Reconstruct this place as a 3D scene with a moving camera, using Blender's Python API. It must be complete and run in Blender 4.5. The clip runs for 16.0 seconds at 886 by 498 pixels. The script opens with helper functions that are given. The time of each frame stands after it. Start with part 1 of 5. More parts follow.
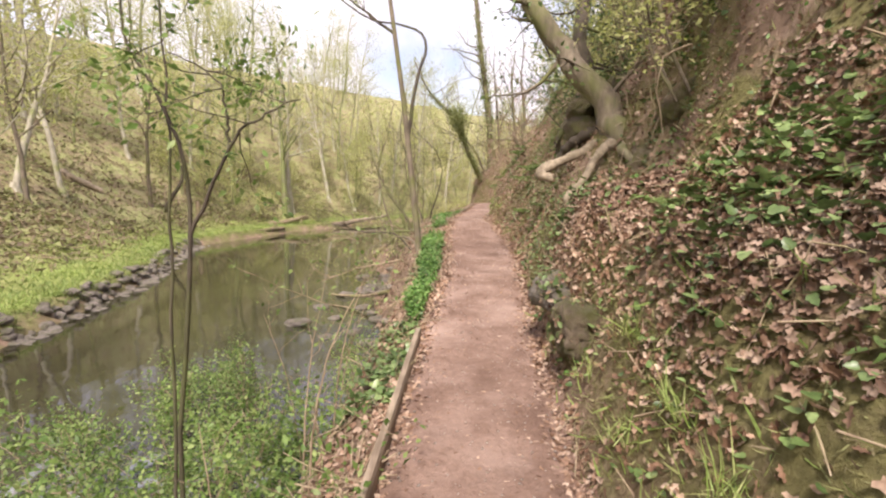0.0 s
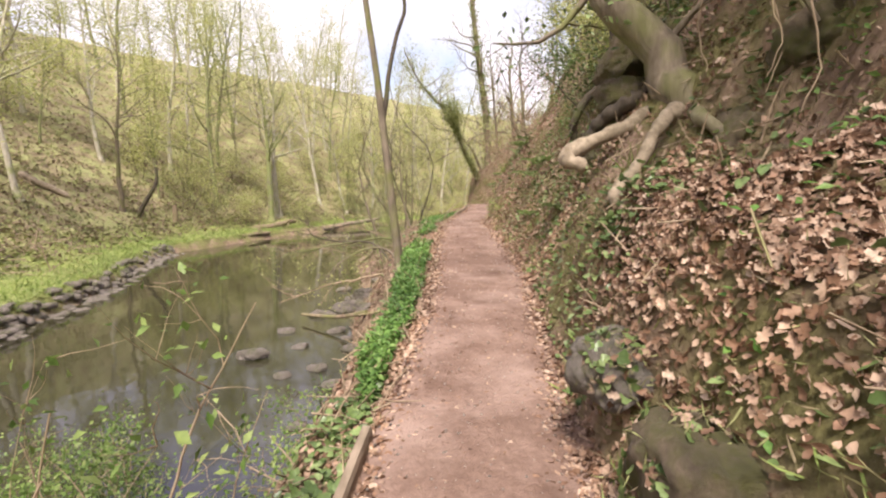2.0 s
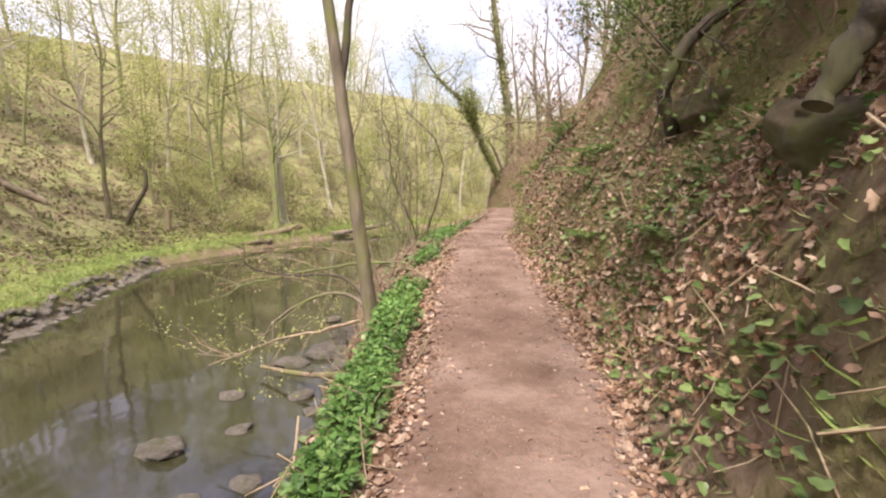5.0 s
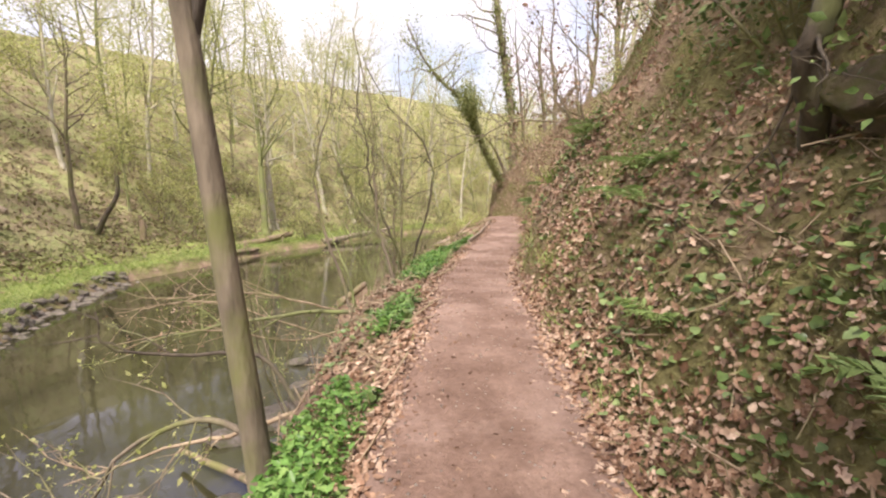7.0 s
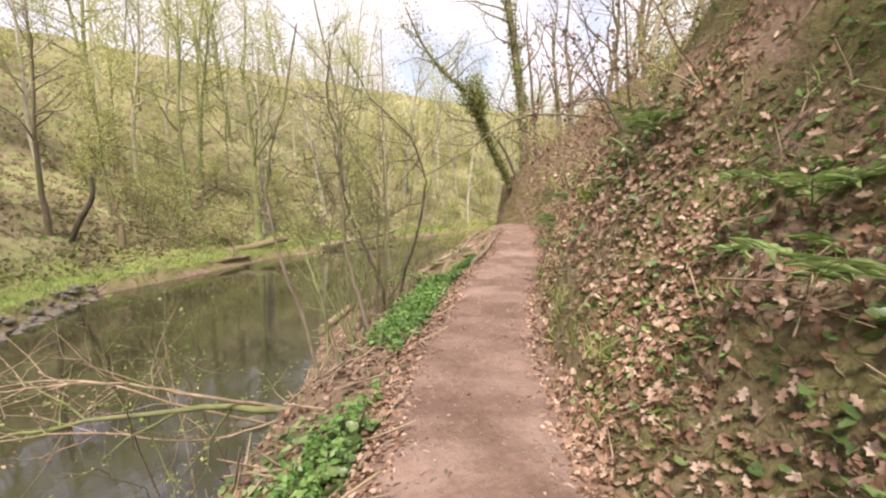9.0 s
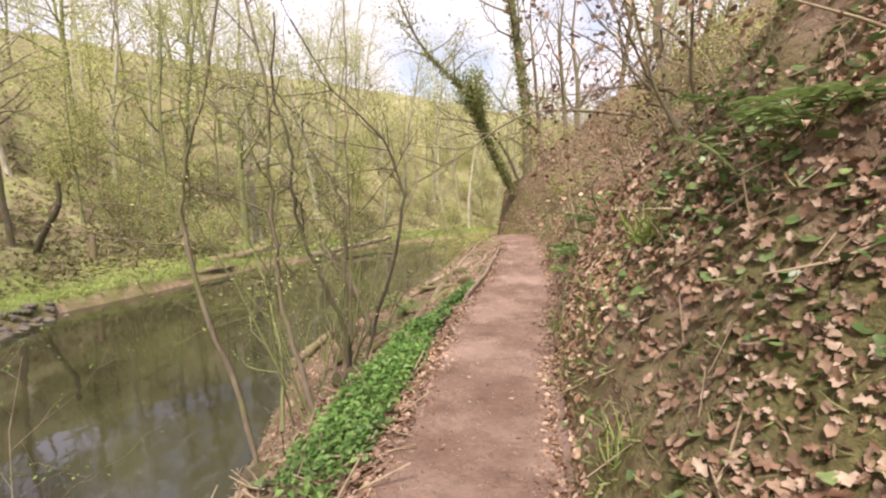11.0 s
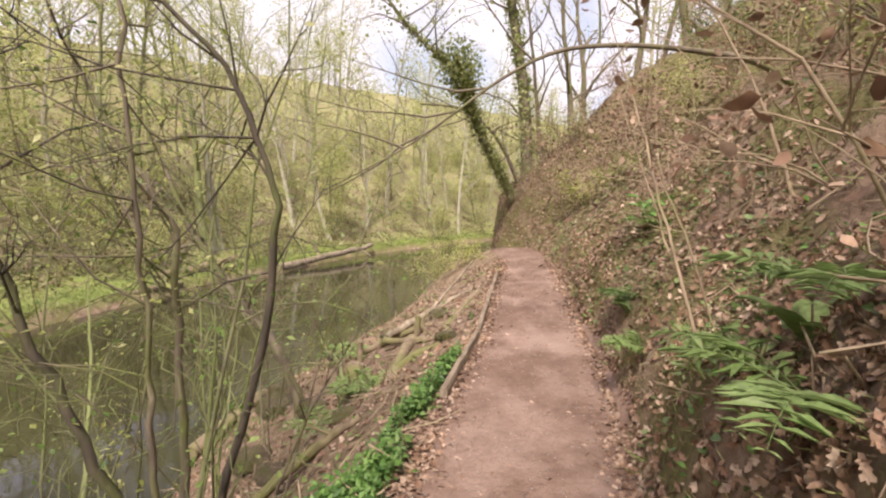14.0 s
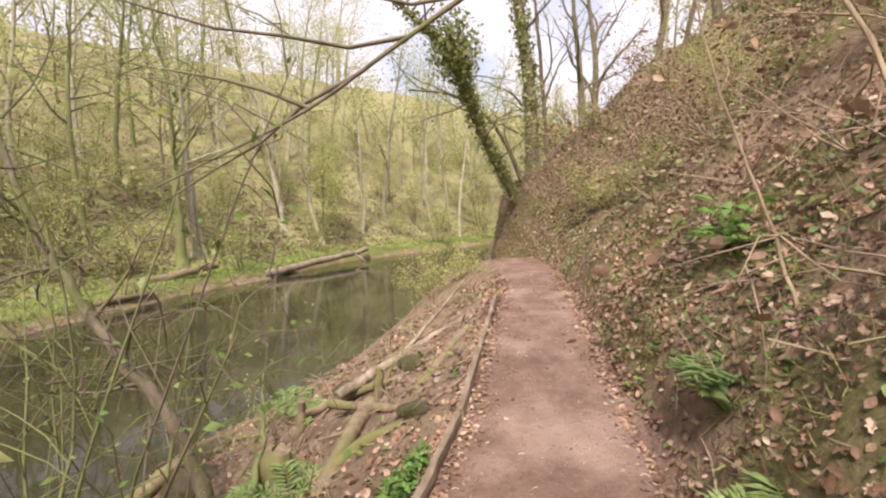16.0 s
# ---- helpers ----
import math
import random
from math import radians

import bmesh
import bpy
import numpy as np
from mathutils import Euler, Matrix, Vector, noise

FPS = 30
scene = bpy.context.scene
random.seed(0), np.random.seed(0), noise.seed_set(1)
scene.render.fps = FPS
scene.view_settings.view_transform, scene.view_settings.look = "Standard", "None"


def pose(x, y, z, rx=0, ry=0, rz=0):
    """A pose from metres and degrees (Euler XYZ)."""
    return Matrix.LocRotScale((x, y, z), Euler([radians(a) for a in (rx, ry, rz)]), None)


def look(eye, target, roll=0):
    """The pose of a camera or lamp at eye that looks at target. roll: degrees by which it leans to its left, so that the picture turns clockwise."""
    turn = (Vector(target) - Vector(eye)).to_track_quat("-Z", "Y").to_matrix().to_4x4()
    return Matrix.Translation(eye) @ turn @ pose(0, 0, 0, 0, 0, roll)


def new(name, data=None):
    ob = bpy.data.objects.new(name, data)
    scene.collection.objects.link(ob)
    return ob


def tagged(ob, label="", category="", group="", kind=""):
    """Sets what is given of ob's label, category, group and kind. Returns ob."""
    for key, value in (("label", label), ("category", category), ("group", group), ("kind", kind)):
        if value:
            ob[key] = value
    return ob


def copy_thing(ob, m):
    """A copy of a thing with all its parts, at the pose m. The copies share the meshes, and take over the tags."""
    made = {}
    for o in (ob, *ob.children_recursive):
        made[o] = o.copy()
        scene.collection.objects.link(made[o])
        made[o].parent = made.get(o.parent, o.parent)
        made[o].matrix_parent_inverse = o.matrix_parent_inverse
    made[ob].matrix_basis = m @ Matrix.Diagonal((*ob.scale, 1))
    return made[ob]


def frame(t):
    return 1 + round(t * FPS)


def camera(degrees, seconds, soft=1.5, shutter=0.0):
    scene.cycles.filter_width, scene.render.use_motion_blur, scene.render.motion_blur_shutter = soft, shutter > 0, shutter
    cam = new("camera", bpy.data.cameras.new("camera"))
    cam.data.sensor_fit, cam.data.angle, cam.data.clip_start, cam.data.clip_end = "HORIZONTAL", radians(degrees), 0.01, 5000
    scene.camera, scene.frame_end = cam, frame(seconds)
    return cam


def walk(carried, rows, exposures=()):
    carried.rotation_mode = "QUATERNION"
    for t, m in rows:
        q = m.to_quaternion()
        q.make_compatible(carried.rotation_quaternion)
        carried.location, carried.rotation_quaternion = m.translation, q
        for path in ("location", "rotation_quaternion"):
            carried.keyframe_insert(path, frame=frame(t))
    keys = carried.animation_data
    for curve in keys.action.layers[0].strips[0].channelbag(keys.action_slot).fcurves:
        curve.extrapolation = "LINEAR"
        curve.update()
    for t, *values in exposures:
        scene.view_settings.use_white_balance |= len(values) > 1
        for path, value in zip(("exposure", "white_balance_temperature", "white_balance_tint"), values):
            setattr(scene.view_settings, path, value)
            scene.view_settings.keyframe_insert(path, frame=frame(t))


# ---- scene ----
cam = camera(85.3, 16.0, soft=2.2)
PATH = [
    (0, (0.054, 0.095, 1.483), (0.051, 2.081, 1.254), 0.2),
    (0.5, (0.071, 0.601, 1.483), (0.072, 2.587, 1.254), 0.1),
    (1, (0.086, 1.1, 1.472), (0.091, 3.087, 1.243), -0.2),
    (1.5, (0.184, 1.588, 1.452), (0.196, 3.575, 1.226), -0.2),
    (2, (0.222, 2.026, 1.447), (0.227, 4.014, 1.223), -0.4),
    (2.5, (0.249, 2.508, 1.476), (0.234, 4.495, 1.25), -0.3),
    (3, (0.327, 2.995, 1.504), (0.277, 4.982, 1.28), -0.4),
    (5.5, (0.452, 5.429, 1.577), (0.369, 7.415, 1.358), -1.0),
    (6, (0.515, 5.933, 1.702), (0.431, 7.919, 1.483), -1.2),
    (6.5, (0.49, 6.463, 1.757), (0.399, 8.449, 1.541), -1.0),
    (7, (0.573, 6.975, 1.809), (0.481, 8.961, 1.592), -1.1),
    (7.5, (0.627, 7.47, 1.868), (0.52, 9.455, 1.651), -1.1),
    (8, (0.607, 7.986, 1.95), (0.492, 9.971, 1.731), -0.6),
    (8.5, (0.65, 8.525, 1.999), (0.531, 10.509, 1.778), -0.8),
    (9, (0.675, 9.029, 2.033), (0.55, 11.012, 1.812), -1.0),
    (11.5, (0.796, 11.242, 2.251), (0.66, 13.226, 2.037), -1.0),
    (12, (0.725, 11.846, 2.246), (0.605, 13.831, 2.033), -0.3),
    (12.5, (0.789, 12.429, 2.237), (0.668, 14.414, 2.027), -0.8),
    (13, (0.802, 12.903, 2.229), (0.683, 14.889, 2.02), -0.9),
    (13.5, (0.811, 13.443, 2.227), (0.705, 15.429, 2.019), -1.1),
    (14, (0.842, 13.949, 2.254), (0.745, 15.937, 2.051), -1.3),
    (14.5, (0.827, 14.432, 2.245), (0.738, 16.42, 2.044), -1.3),
    (15, (0.894, 14.92, 2.226), (0.811, 16.908, 2.025), -1.4),
    (15.5, (0.972, 15.368, 2.238), (0.878, 17.357, 2.042), -1.5),
    (16, (1.032, 15.805, 2.265), (0.92, 17.792, 2.067), -1.3),
]
walk(cam, [(t, look(eye, target, roll)) for t, eye, target, roll in PATH], [(0, 0.55, 6500, 14), (6, 0.55, 6500, 14), (12, 0.42, 6600, 14), (16, 0.36, 6600, 14)])

# ---------------------------------------------------------------- sky and sun
world = bpy.data.worlds.new("world")
scene.world = world
world.use_nodes = True
wn_, wl_ = world.node_tree.nodes, world.node_tree.links
back = wn_["Background"]
sky = wn_.new("ShaderNodeTexSky")
sky.sky_type, sky.sun_disc = "NISHITA", False
sky.sun_elevation, sky.sun_rotation = radians(55), radians(188)
clouds = wn_.new("ShaderNodeTexNoise")
clouds.inputs["Scale"].default_value, clouds.inputs["Detail"].default_value = 3.0, 6.0
cover = wn_.new("ShaderNodeMapRange")
cover.inputs["From Min"].default_value, cover.inputs["From Max"].default_value = 0.29, 0.5
veil = wn_.new("ShaderNodeMix")
veil.data_type = "RGBA"
veil.inputs["B"].default_value = (6.05, 5.7, 6.25, 1)
wl_.new(clouds.outputs["Fac"], cover.inputs["Value"])
wl_.new(cover.outputs["Result"], veil.inputs["Factor"])
wl_.new(sky.outputs["Color"], veil.inputs["A"])
wl_.new(veil.outputs["Result"], back.inputs["Color"])
back.inputs["Strength"].default_value = 0.15

sun = new("sun", bpy.data.lights.new("sun", "SUN"))
sun.data.energy, sun.data.angle, sun.data.color = 5.0, radians(12), (1.0, 0.93, 0.82)
sun.matrix_world = look((-2.4, -17, 25), (0, 0, 0))


# ---------------------------------------------------------------- materials
def nodes_of(name):
    m = bpy.data.materials.new(name)
    m.use_nodes = True
    nt = m.node_tree
    return m, nt, nt.nodes["Principled BSDF"]


def ramp(nt, stops, fac):
    r = nt.nodes.new("ShaderNodeValToRGB")
    e = r.color_ramp.elements
    while len(e) < len(stops):
        e.new(0.5)
    for k, (at, col) in zip(e, stops):
        k.position, k.color = at, (*col, 1)
    nt.links.new(fac, r.inputs["Fac"])
    return r.outputs["Color"]


def noise_of(nt, scale, detail=5.0, rough=0.55, coord=None, stretch=None):
    n = nt.nodes.new("ShaderNodeTexNoise")
    n.inputs["Scale"].default_value, n.inputs["Detail"].default_value, n.inputs["Roughness"].default_value = scale, detail, rough
    src = coord if coord is not None else nt.nodes.new("ShaderNodeTexCoord").outputs["Object"]
    if stretch:
        mp = nt.nodes.new("ShaderNodeMapping")
        mp.inputs["Scale"].default_value = stretch
        nt.links.new(src, mp.inputs["Vector"])
        src = mp.outputs["Vector"]
    nt.links.new(src, n.inputs["Vector"])
    return n.outputs["Fac"]


def mix_of(nt, fac, a, b, mode="MIX"):
    m = nt.nodes.new("ShaderNodeMix")
    m.data_type, m.blend_type = "RGBA", mode
    for key, v in (("Factor", fac), ("A", a), ("B", b)):
        if isinstance(v, (int, float)):
            m.inputs[key].default_value = v
        elif isinstance(v, tuple):
            m.inputs[key].default_value = (*v, 1)
        else:
            nt.links.new(v, m.inputs[key])
    return m.outputs["Result"]


def bump_of(nt, bsdf, fac, strength=0.5, distance=0.02):
    b = nt.nodes.new("ShaderNodeBump")
    b.inputs["Strength"].default_value, b.inputs["Distance"].default_value = strength, distance
    nt.links.new(fac, b.inputs["Height"])
    nt.links.new(b.outputs["Normal"], bsdf.inputs["Normal"])


def world_pos(nt):
    return nt.nodes.new("ShaderNodeNewGeometry").outputs["Position"]


def leaf_material(name, stops, through_light=0.35, rough=0.55):
    """Thin leaves: one colour a leaf, mottled, that let some light through."""
    m, nt, b = nodes_of(name)
    g = nt.nodes.new("ShaderNodeNewGeometry")
    col = ramp(nt, stops, g.outputs["Random Per Island"])
    patch = ramp(nt, [(0.35, (0.72, 0.72, 0.72)), (0.7, (1.15, 1.12, 1.05))], noise_of(nt, 1.1, 3, coord=g.outputs["Position"]))
    col = mix_of(nt, 1.0, col, patch, "MULTIPLY")
    mott = ramp(nt, [(0.3, (0.7, 0.7, 0.7)), (0.7, (1.2, 1.2, 1.2))], noise_of(nt, 45, 3, coord=g.outputs["Position"]))
    col = mix_of(nt, 1.0, col, mott, "MULTIPLY")
    nt.links.new(col, b.inputs["Base Color"])
    b.inputs["Roughness"].default_value = rough
    b.inputs["Specular IOR Level"].default_value = 0.3
    tr = nt.nodes.new("ShaderNodeBsdfTranslucent")
    nt.links.new(col, tr.inputs["Color"])
    mx = nt.nodes.new("ShaderNodeMixShader")
    mx.inputs["Fac"].default_value = through_light
    nt.links.new(b.outputs["BSDF"], mx.inputs[1])
    nt.links.new(tr.outputs["BSDF"], mx.inputs[2])
    nt.links.new(mx.outputs["Shader"], nt.nodes["Material Output"].inputs["Surface"])
    return m


def bark_material(name, dark, light, moss, moss_amount=0.5):
    m, nt, b = nodes_of(name)
    pos = world_pos(nt)
    col = ramp(nt, [(0.3, dark), (0.7, light)], noise_of(nt, 14, 6, coord=pos, stretch=(1, 1, 0.22)))
    patch = ramp(nt, [(moss_amount - .08, (1, 1, 1)), (moss_amount + .12, (0, 0, 0))], noise_of(nt, 2.2, 5, coord=pos))
    col = mix_of(nt, patch, col, moss)
    nt.links.new(col, b.inputs["Base Color"])
    b.inputs["Roughness"].default_value = 0.9
    bump_of(nt, b, noise_of(nt, 30, 5, coord=pos, stretch=(1, 1, 0.25)), 0.7, 0.02)
    return m


def ground_material():
    m, nt, b = nodes_of("woodland soil and grass")
    pos = world_pos(nt)
    soil = ramp(nt, [(0.28, (0.13, 0.085, 0.06)), (0.5, (0.27, 0.185, 0.135)), (0.72, (0.42, 0.305, 0.235))], noise_of(nt, 3.5, 9, 0.65, pos))
    earth = soil
    mossy = ramp(nt, [(0.3, (0.1, 0.085, 0.04)), (0.5, (0.19, 0.17, 0.075)), (0.7, (0.28, 0.25, 0.11))], noise_of(nt, 22, 9, 0.7, pos))
    where = ramp(nt, [(0.42, (0, 0, 0)), (0.56, (1, 1, 1))], noise_of(nt, 0.9, 7, 0.65, pos))
    soil = mix_of(nt, where, soil, mossy)
    turf = ramp(nt, [(0.25, (0.19, 0.22, 0.06)), (0.55, (0.32, 0.38, 0.11)), (0.8, (0.45, 0.46, 0.18))], noise_of(nt, 5, 8, 0.65, pos))
    hill = ramp(nt, [(0.28, (0.19, 0.145, 0.1)), (0.45, (0.31, 0.255, 0.155)), (0.6, (0.33, 0.35, 0.15)), (0.8, (0.44, 0.37, 0.25))], noise_of(nt, 1.3, 9, 0.7, pos))
    at_g = nt.nodes.new("ShaderNodeAttribute")
    at_g.attribute_name = "turf"
    at_h = nt.nodes.new("ShaderNodeAttribute")
    at_h.attribute_name = "hillside"
    at_b = nt.nodes.new("ShaderNodeAttribute")
    at_b.attribute_name = "bare"
    soil = mix_of(nt, at_b.outputs["Fac"], soil, earth)
    col = mix_of(nt, at_h.outputs["Fac"], soil, hill)
    col = mix_of(nt, at_g.outputs["Fac"], col, turf)
    nt.links.new(col, b.inputs["Base Color"])
    b.inputs["Roughness"].default_value = 0.95
    b.inputs["Specular IOR Level"].default_value = 0.15
    bump_of(nt, b, noise_of(nt, 11, 9, 0.7, pos), 1.0, 0.08)
    return m


def path_material():
    m, nt, b = nodes_of("trodden red-brown earth")
    pos = world_pos(nt)
    col = ramp(nt, [(0.3, (0.132, 0.08, 0.06)), (0.5, (0.2, 0.128, 0.099)), (0.72, (0.29, 0.195, 0.156))], noise_of(nt, 2.6, 9, 0.66, pos))
    grit = ramp(nt, [(0.3, (0.82, 0.8, 0.78)), (0.52, (1, 1, 1)), (0.72, (1.2, 1.19, 1.18))], noise_of(nt, 26, 5, 0.7, pos))
    col = mix_of(nt, 1.0, col, grit, "MULTIPLY")
    worn = ramp(nt, [(0.48, (0, 0, 0)), (0.66, (0.7, 0.7, 0.7))], noise_of(nt, 1.1, 7, 0.66, pos))
    col = mix_of(nt, worn, col, (0.38, 0.27, 0.225))
    nt.links.new(col, b.inputs["Base Color"])
    b.inputs["Roughness"].default_value = 0.9
    b.inputs["Specular IOR Level"].default_value = 0.2
    bump_of(nt, b, noise_of(nt, 25, 8, 0.7, pos), 0.8, 0.03)
    return m


def stone_material(name, dark, light, moss, amount):
    m, nt, b = nodes_of(name)
    pos = world_pos(nt)
    col = ramp(nt, [(0.3, dark), (0.7, light)], noise_of(nt, 15, 10, 0.75, pos))
    patch = ramp(nt, [(amount - .1, (1, 1, 1)), (amount + .1, (0, 0, 0))], noise_of(nt, 5, 8, 0.7, pos))
    col = mix_of(nt, patch, col, moss)
    nt.links.new(col, b.inputs["Base Color"])
    b.inputs["Roughness"].default_value = 0.9
    bump_of(nt, b, noise_of(nt, 14, 10, 0.8, pos), 1.0, 0.16)
    return m


def water_material():
    m, nt, b = nodes_of("slow stream water")
    pos = world_pos(nt)
    col = ramp(nt, [(0.35, (0.022, 0.02, 0.01)), (0.7, (0.05, 0.048, 0.022))], noise_of(nt, 0.5, 4, 0.5, pos))
    nt.links.new(col, b.inputs["Base Color"])
    b.inputs["Roughness"].default_value, b.inputs["IOR"].default_value = 0.04, 1.7
    b.inputs["Specular IOR Level"].default_value = 0.55
    b.inputs["Specular Tint"].default_value = (0.5, 0.54, 1.0, 1)
    at = nt.nodes.new("ShaderNodeAttribute")
    at.attribute_name = "rough_water"
    calm = noise_of(nt, 1.6, 3, 0.5, pos, (1, .6, 1))
    fast = noise_of(nt, 5, 5, 0.6, pos, (1, .45, 1))
    mx = nt.nodes.new("ShaderNodeMath")
    mx.operation = "MULTIPLY"
    nt.links.new(fast, mx.inputs[0])
    nt.links.new(at.outputs["Fac"], mx.inputs[1])
    ad = nt.nodes.new("ShaderNodeMath")
    ad.operation = "MULTIPLY_ADD"
    ad.inputs[1].default_value = 0.12
    nt.links.new(calm, ad.inputs[0])
    nt.links.new(mx.outputs[0], ad.inputs[2])
    bump_of(nt, b, ad.outputs[0], 0.4, 0.12)
    foam = ramp(nt, [(0.52, (0, 0, 0)), (0.66, (1, 1, 1))], fast)
    fm = nt.nodes.new("ShaderNodeMix")
    fm.data_type = "RGBA"
    fm.blend_type = "MULTIPLY"
    fm.inputs["Factor"].default_value = 1.0
    nt.links.new(foam, fm.inputs["A"])
    nt.links.new(at.outputs["Color"], fm.inputs["B"])
    nt.links.new(mix_of(nt, fm.outputs["Result"], col, (0.6, 0.62, 0.68)), b.inputs["Base Color"])
    return m


def timber_material(name, dark, light):
    m, nt, b = nodes_of(name)
    co = nt.nodes.new("ShaderNodeTexCoord").outputs["Object"]
    col = ramp(nt, [(0.3, dark), (0.7, light)], noise_of(nt, 20, 7, 0.6, co, (1, .08, 1)))
    stain = ramp(nt, [(0.4, (0.6, 0.6, 0.55)), (0.65, (1, 1, 1))], noise_of(nt, 3, 5, 0.6, co))
    nt.links.new(mix_of(nt, 1.0, col, stain, "MULTIPLY"), b.inputs["Base Color"])
    b.inputs["Roughness"].default_value = 0.85
    bump_of(nt, b, noise_of(nt, 40, 5, 0.6, co, (1, .06, 1)), 0.5, 0.01)
    return m


M_GROUND, M_PATH, M_WATER = ground_material(), path_material(), water_material()
M_STONE = stone_material("grey-buff stone", (0.16, 0.13, 0.11), (0.42, 0.36, 0.31), (0.16, 0.16, 0.07), 0.42)
M_ROCK = stone_material("mossy sandstone", (0.13, 0.09, 0.055), (0.34, 0.26, 0.18), (0.17, 0.16, 0.05), 0.5)
M_BOARD = timber_material("weathered edging timber", (0.17, 0.12, 0.085), (0.42, 0.33, 0.25))
M_LOG = timber_material("bare pale dead wood", (0.2, 0.15, 0.1), (0.46, 0.37, 0.28))
M_BARK = bark_material("grey-brown bark", (0.1, 0.078, 0.055), (0.25, 0.2, 0.145), (0.15, 0.155, 0.05), 0.42)
M_BARK_GREEN = bark_material("algae-green bark", (0.1, 0.09, 0.05), (0.24, 0.22, 0.13), (0.18, 0.2, 0.07), 0.52)
M_BARK_PALE = bark_material("pale bark", (0.3, 0.27, 0.2), (0.55, 0.5, 0.4), (0.28, 0.3, 0.13), 0.4)
M_BARK_DARK = bark_material("dark wet bark", (0.035, 0.026, 0.02), (0.11, 0.085, 0.06), (0.09, 0.095, 0.03), 0.4)
M_MOSSLOG = bark_material("mossy rotten wood", (0.13, 0.09, 0.06), (0.32, 0.24, 0.16), (0.17, 0.16, 0.06), 0.47)
M_TWIG = bark_material("dry bramble stems", (0.2, 0.14, 0.09), (0.42, 0.32, 0.22), (0.25, 0.23, 0.1), 0.35)
M_DRY = leaf_material("dry fallen leaves", [(0.0, (0.14, 0.08, 0.052)), (0.3, (0.27, 0.158, 0.105)), (0.65, (0.39, 0.262, 0.19)), (1.0, (0.57, 0.43, 0.34))], 0.12, 0.6)
M_GARLIC = leaf_material("fresh green leaves", [(0.0, (0.08, 0.17, 0.04)), (0.5, (0.15, 0.29, 0.07)), (1.0, (0.27, 0.41, 0.13))], 0.35, 0.4)
M_IVY = leaf_material("dark ivy leaves", [(0.0, (0.075, 0.12, 0.04)), (0.6, (0.15, 0.22, 0.075)), (1.0, (0.28, 0.36, 0.15))], 0.18, 0.35)
M_SPRING = leaf_material("young spring leaves", [(0.0, (0.36, 0.4, 0.12)), (0.5, (0.53, 0.56, 0.22)), (1.0, (0.66, 0.65, 0.34))], 0.55, 0.5)
M_FERN = leaf_material("fern fronds", [(0.0, (0.16, 0.25, 0.07)), (1.0, (0.32, 0.41, 0.17))], 0.3, 0.5)
M_GRASS = leaf_material("grass blades", [(0.0, (0.18, 0.25, 0.06)), (0.6, (0.31, 0.41, 0.12)), (1.0, (0.47, 0.48, 0.22))], 0.35, 0.5)
M_HERB = leaf_material("mossy hillside herbs", [(0.0, (0.16, 0.12, 0.08)), (0.35, (0.3, 0.235, 0.155)), (0.6, (0.28, 0.3, 0.12)), (1.0, (0.4, 0.41, 0.19))], 0.3, 0.6)
M_YOUNG = leaf_material("small fresh leaves", [(0.0, (0.1, 0.18, 0.04)), (0.5, (0.19, 0.29, 0.075)), (1.0, (0.34, 0.42, 0.15))], 0.4, 0.45)
# paler copy of the ivy for trunks: sunlight is put into the leaf colour
M_IVY_TREE = leaf_material("trunk ivy lightened as if sunlit", [(0.0, (0.2, 0.24, 0.08)), (0.5, (0.33, 0.38, 0.14)), (1.0, (0.5, 0.52, 0.26))], 0.45, 0.4)
M_MOSS = leaf_material("olive moss and fine grass", [(0.0, (0.11, 0.11, 0.04)), (0.5, (0.2, 0.22, 0.075)), (1.0, (0.33, 0.36, 0.13))], 0.3, 0.6)
M_PEBBLE = stone_material("pale path grit", (0.34, 0.27, 0.23), (0.6, 0.52, 0.46), (0.4, 0.33, 0.28), 0.4)

# ---------------------------------------------------------------- plan of the valley
# stations along the walk (y), with the path's edges and level and both shores of the stream
ST_Y = [-40, -8, 0, 2.3, 4.4, 6, 7.4, 8.7, 10.8, 12.6, 14.7, 16, 17.9, 19.1, 20.6, 22.5, 25.3, 27, 28, 29, 34, 42, 50, 60, 80, 130]
PATH_L = [-1.2, -.6, -.36, -.31, -.15, .06, .1, .12, .2, .2, .4, .47, .76, 1.05, 1.22, 1.45, 1.62, 1.35, .85, .6, 1.0, 4.4, 10, 18.5, 37, 84]
PATH_R = [0, .5, .7, .74, .9, 1.05, 1.2, 1.22, 1.18, 1.17, 1.42, 1.65, 1.98, 2.07, 2.18, 2.4, 2.57, 2.35, 1.7, 1.5, 2.0, 5.4, 11, 19.5, 38, 85]
LV_Y = [-40, -8, 0, 2.5, 4.5, 6, 8.6, 11, 13, 16.5, 18.5, 20.7, 24, 26.4, 27.6, 29.5, 32, 60, 130]
LV_Z = [-.6, -.2, 0, .03, .2, .42, .6, .83, .83, .77, .85, 1.0, 1.0, .98, .7, .2, -.2, 0, 0]
NEAR_Y = [-40, -8, 0, 4, 7.7, 9, 10, 12.4, 15.6, 18.5, 21, 22.5, 23.7, 25, 27, 34, 45, 55, 65, 80, 130]
NEAR_X = [-2.2, -1.5, -1.2, -1.15, -1.0, -1.05, -1.4, -1.8, -2.2, -2.65, -3.35, -3.2, -2.4, -1.95, -1.6, -.4, 2.4, 8, 16, 32, 78]
FAR_Y = [-40, -8, 0, 5, 10.5, 15, 17.5, 19.3, 25, 28, 34.5, 38, 44, 48, 55, 65, 80, 130]
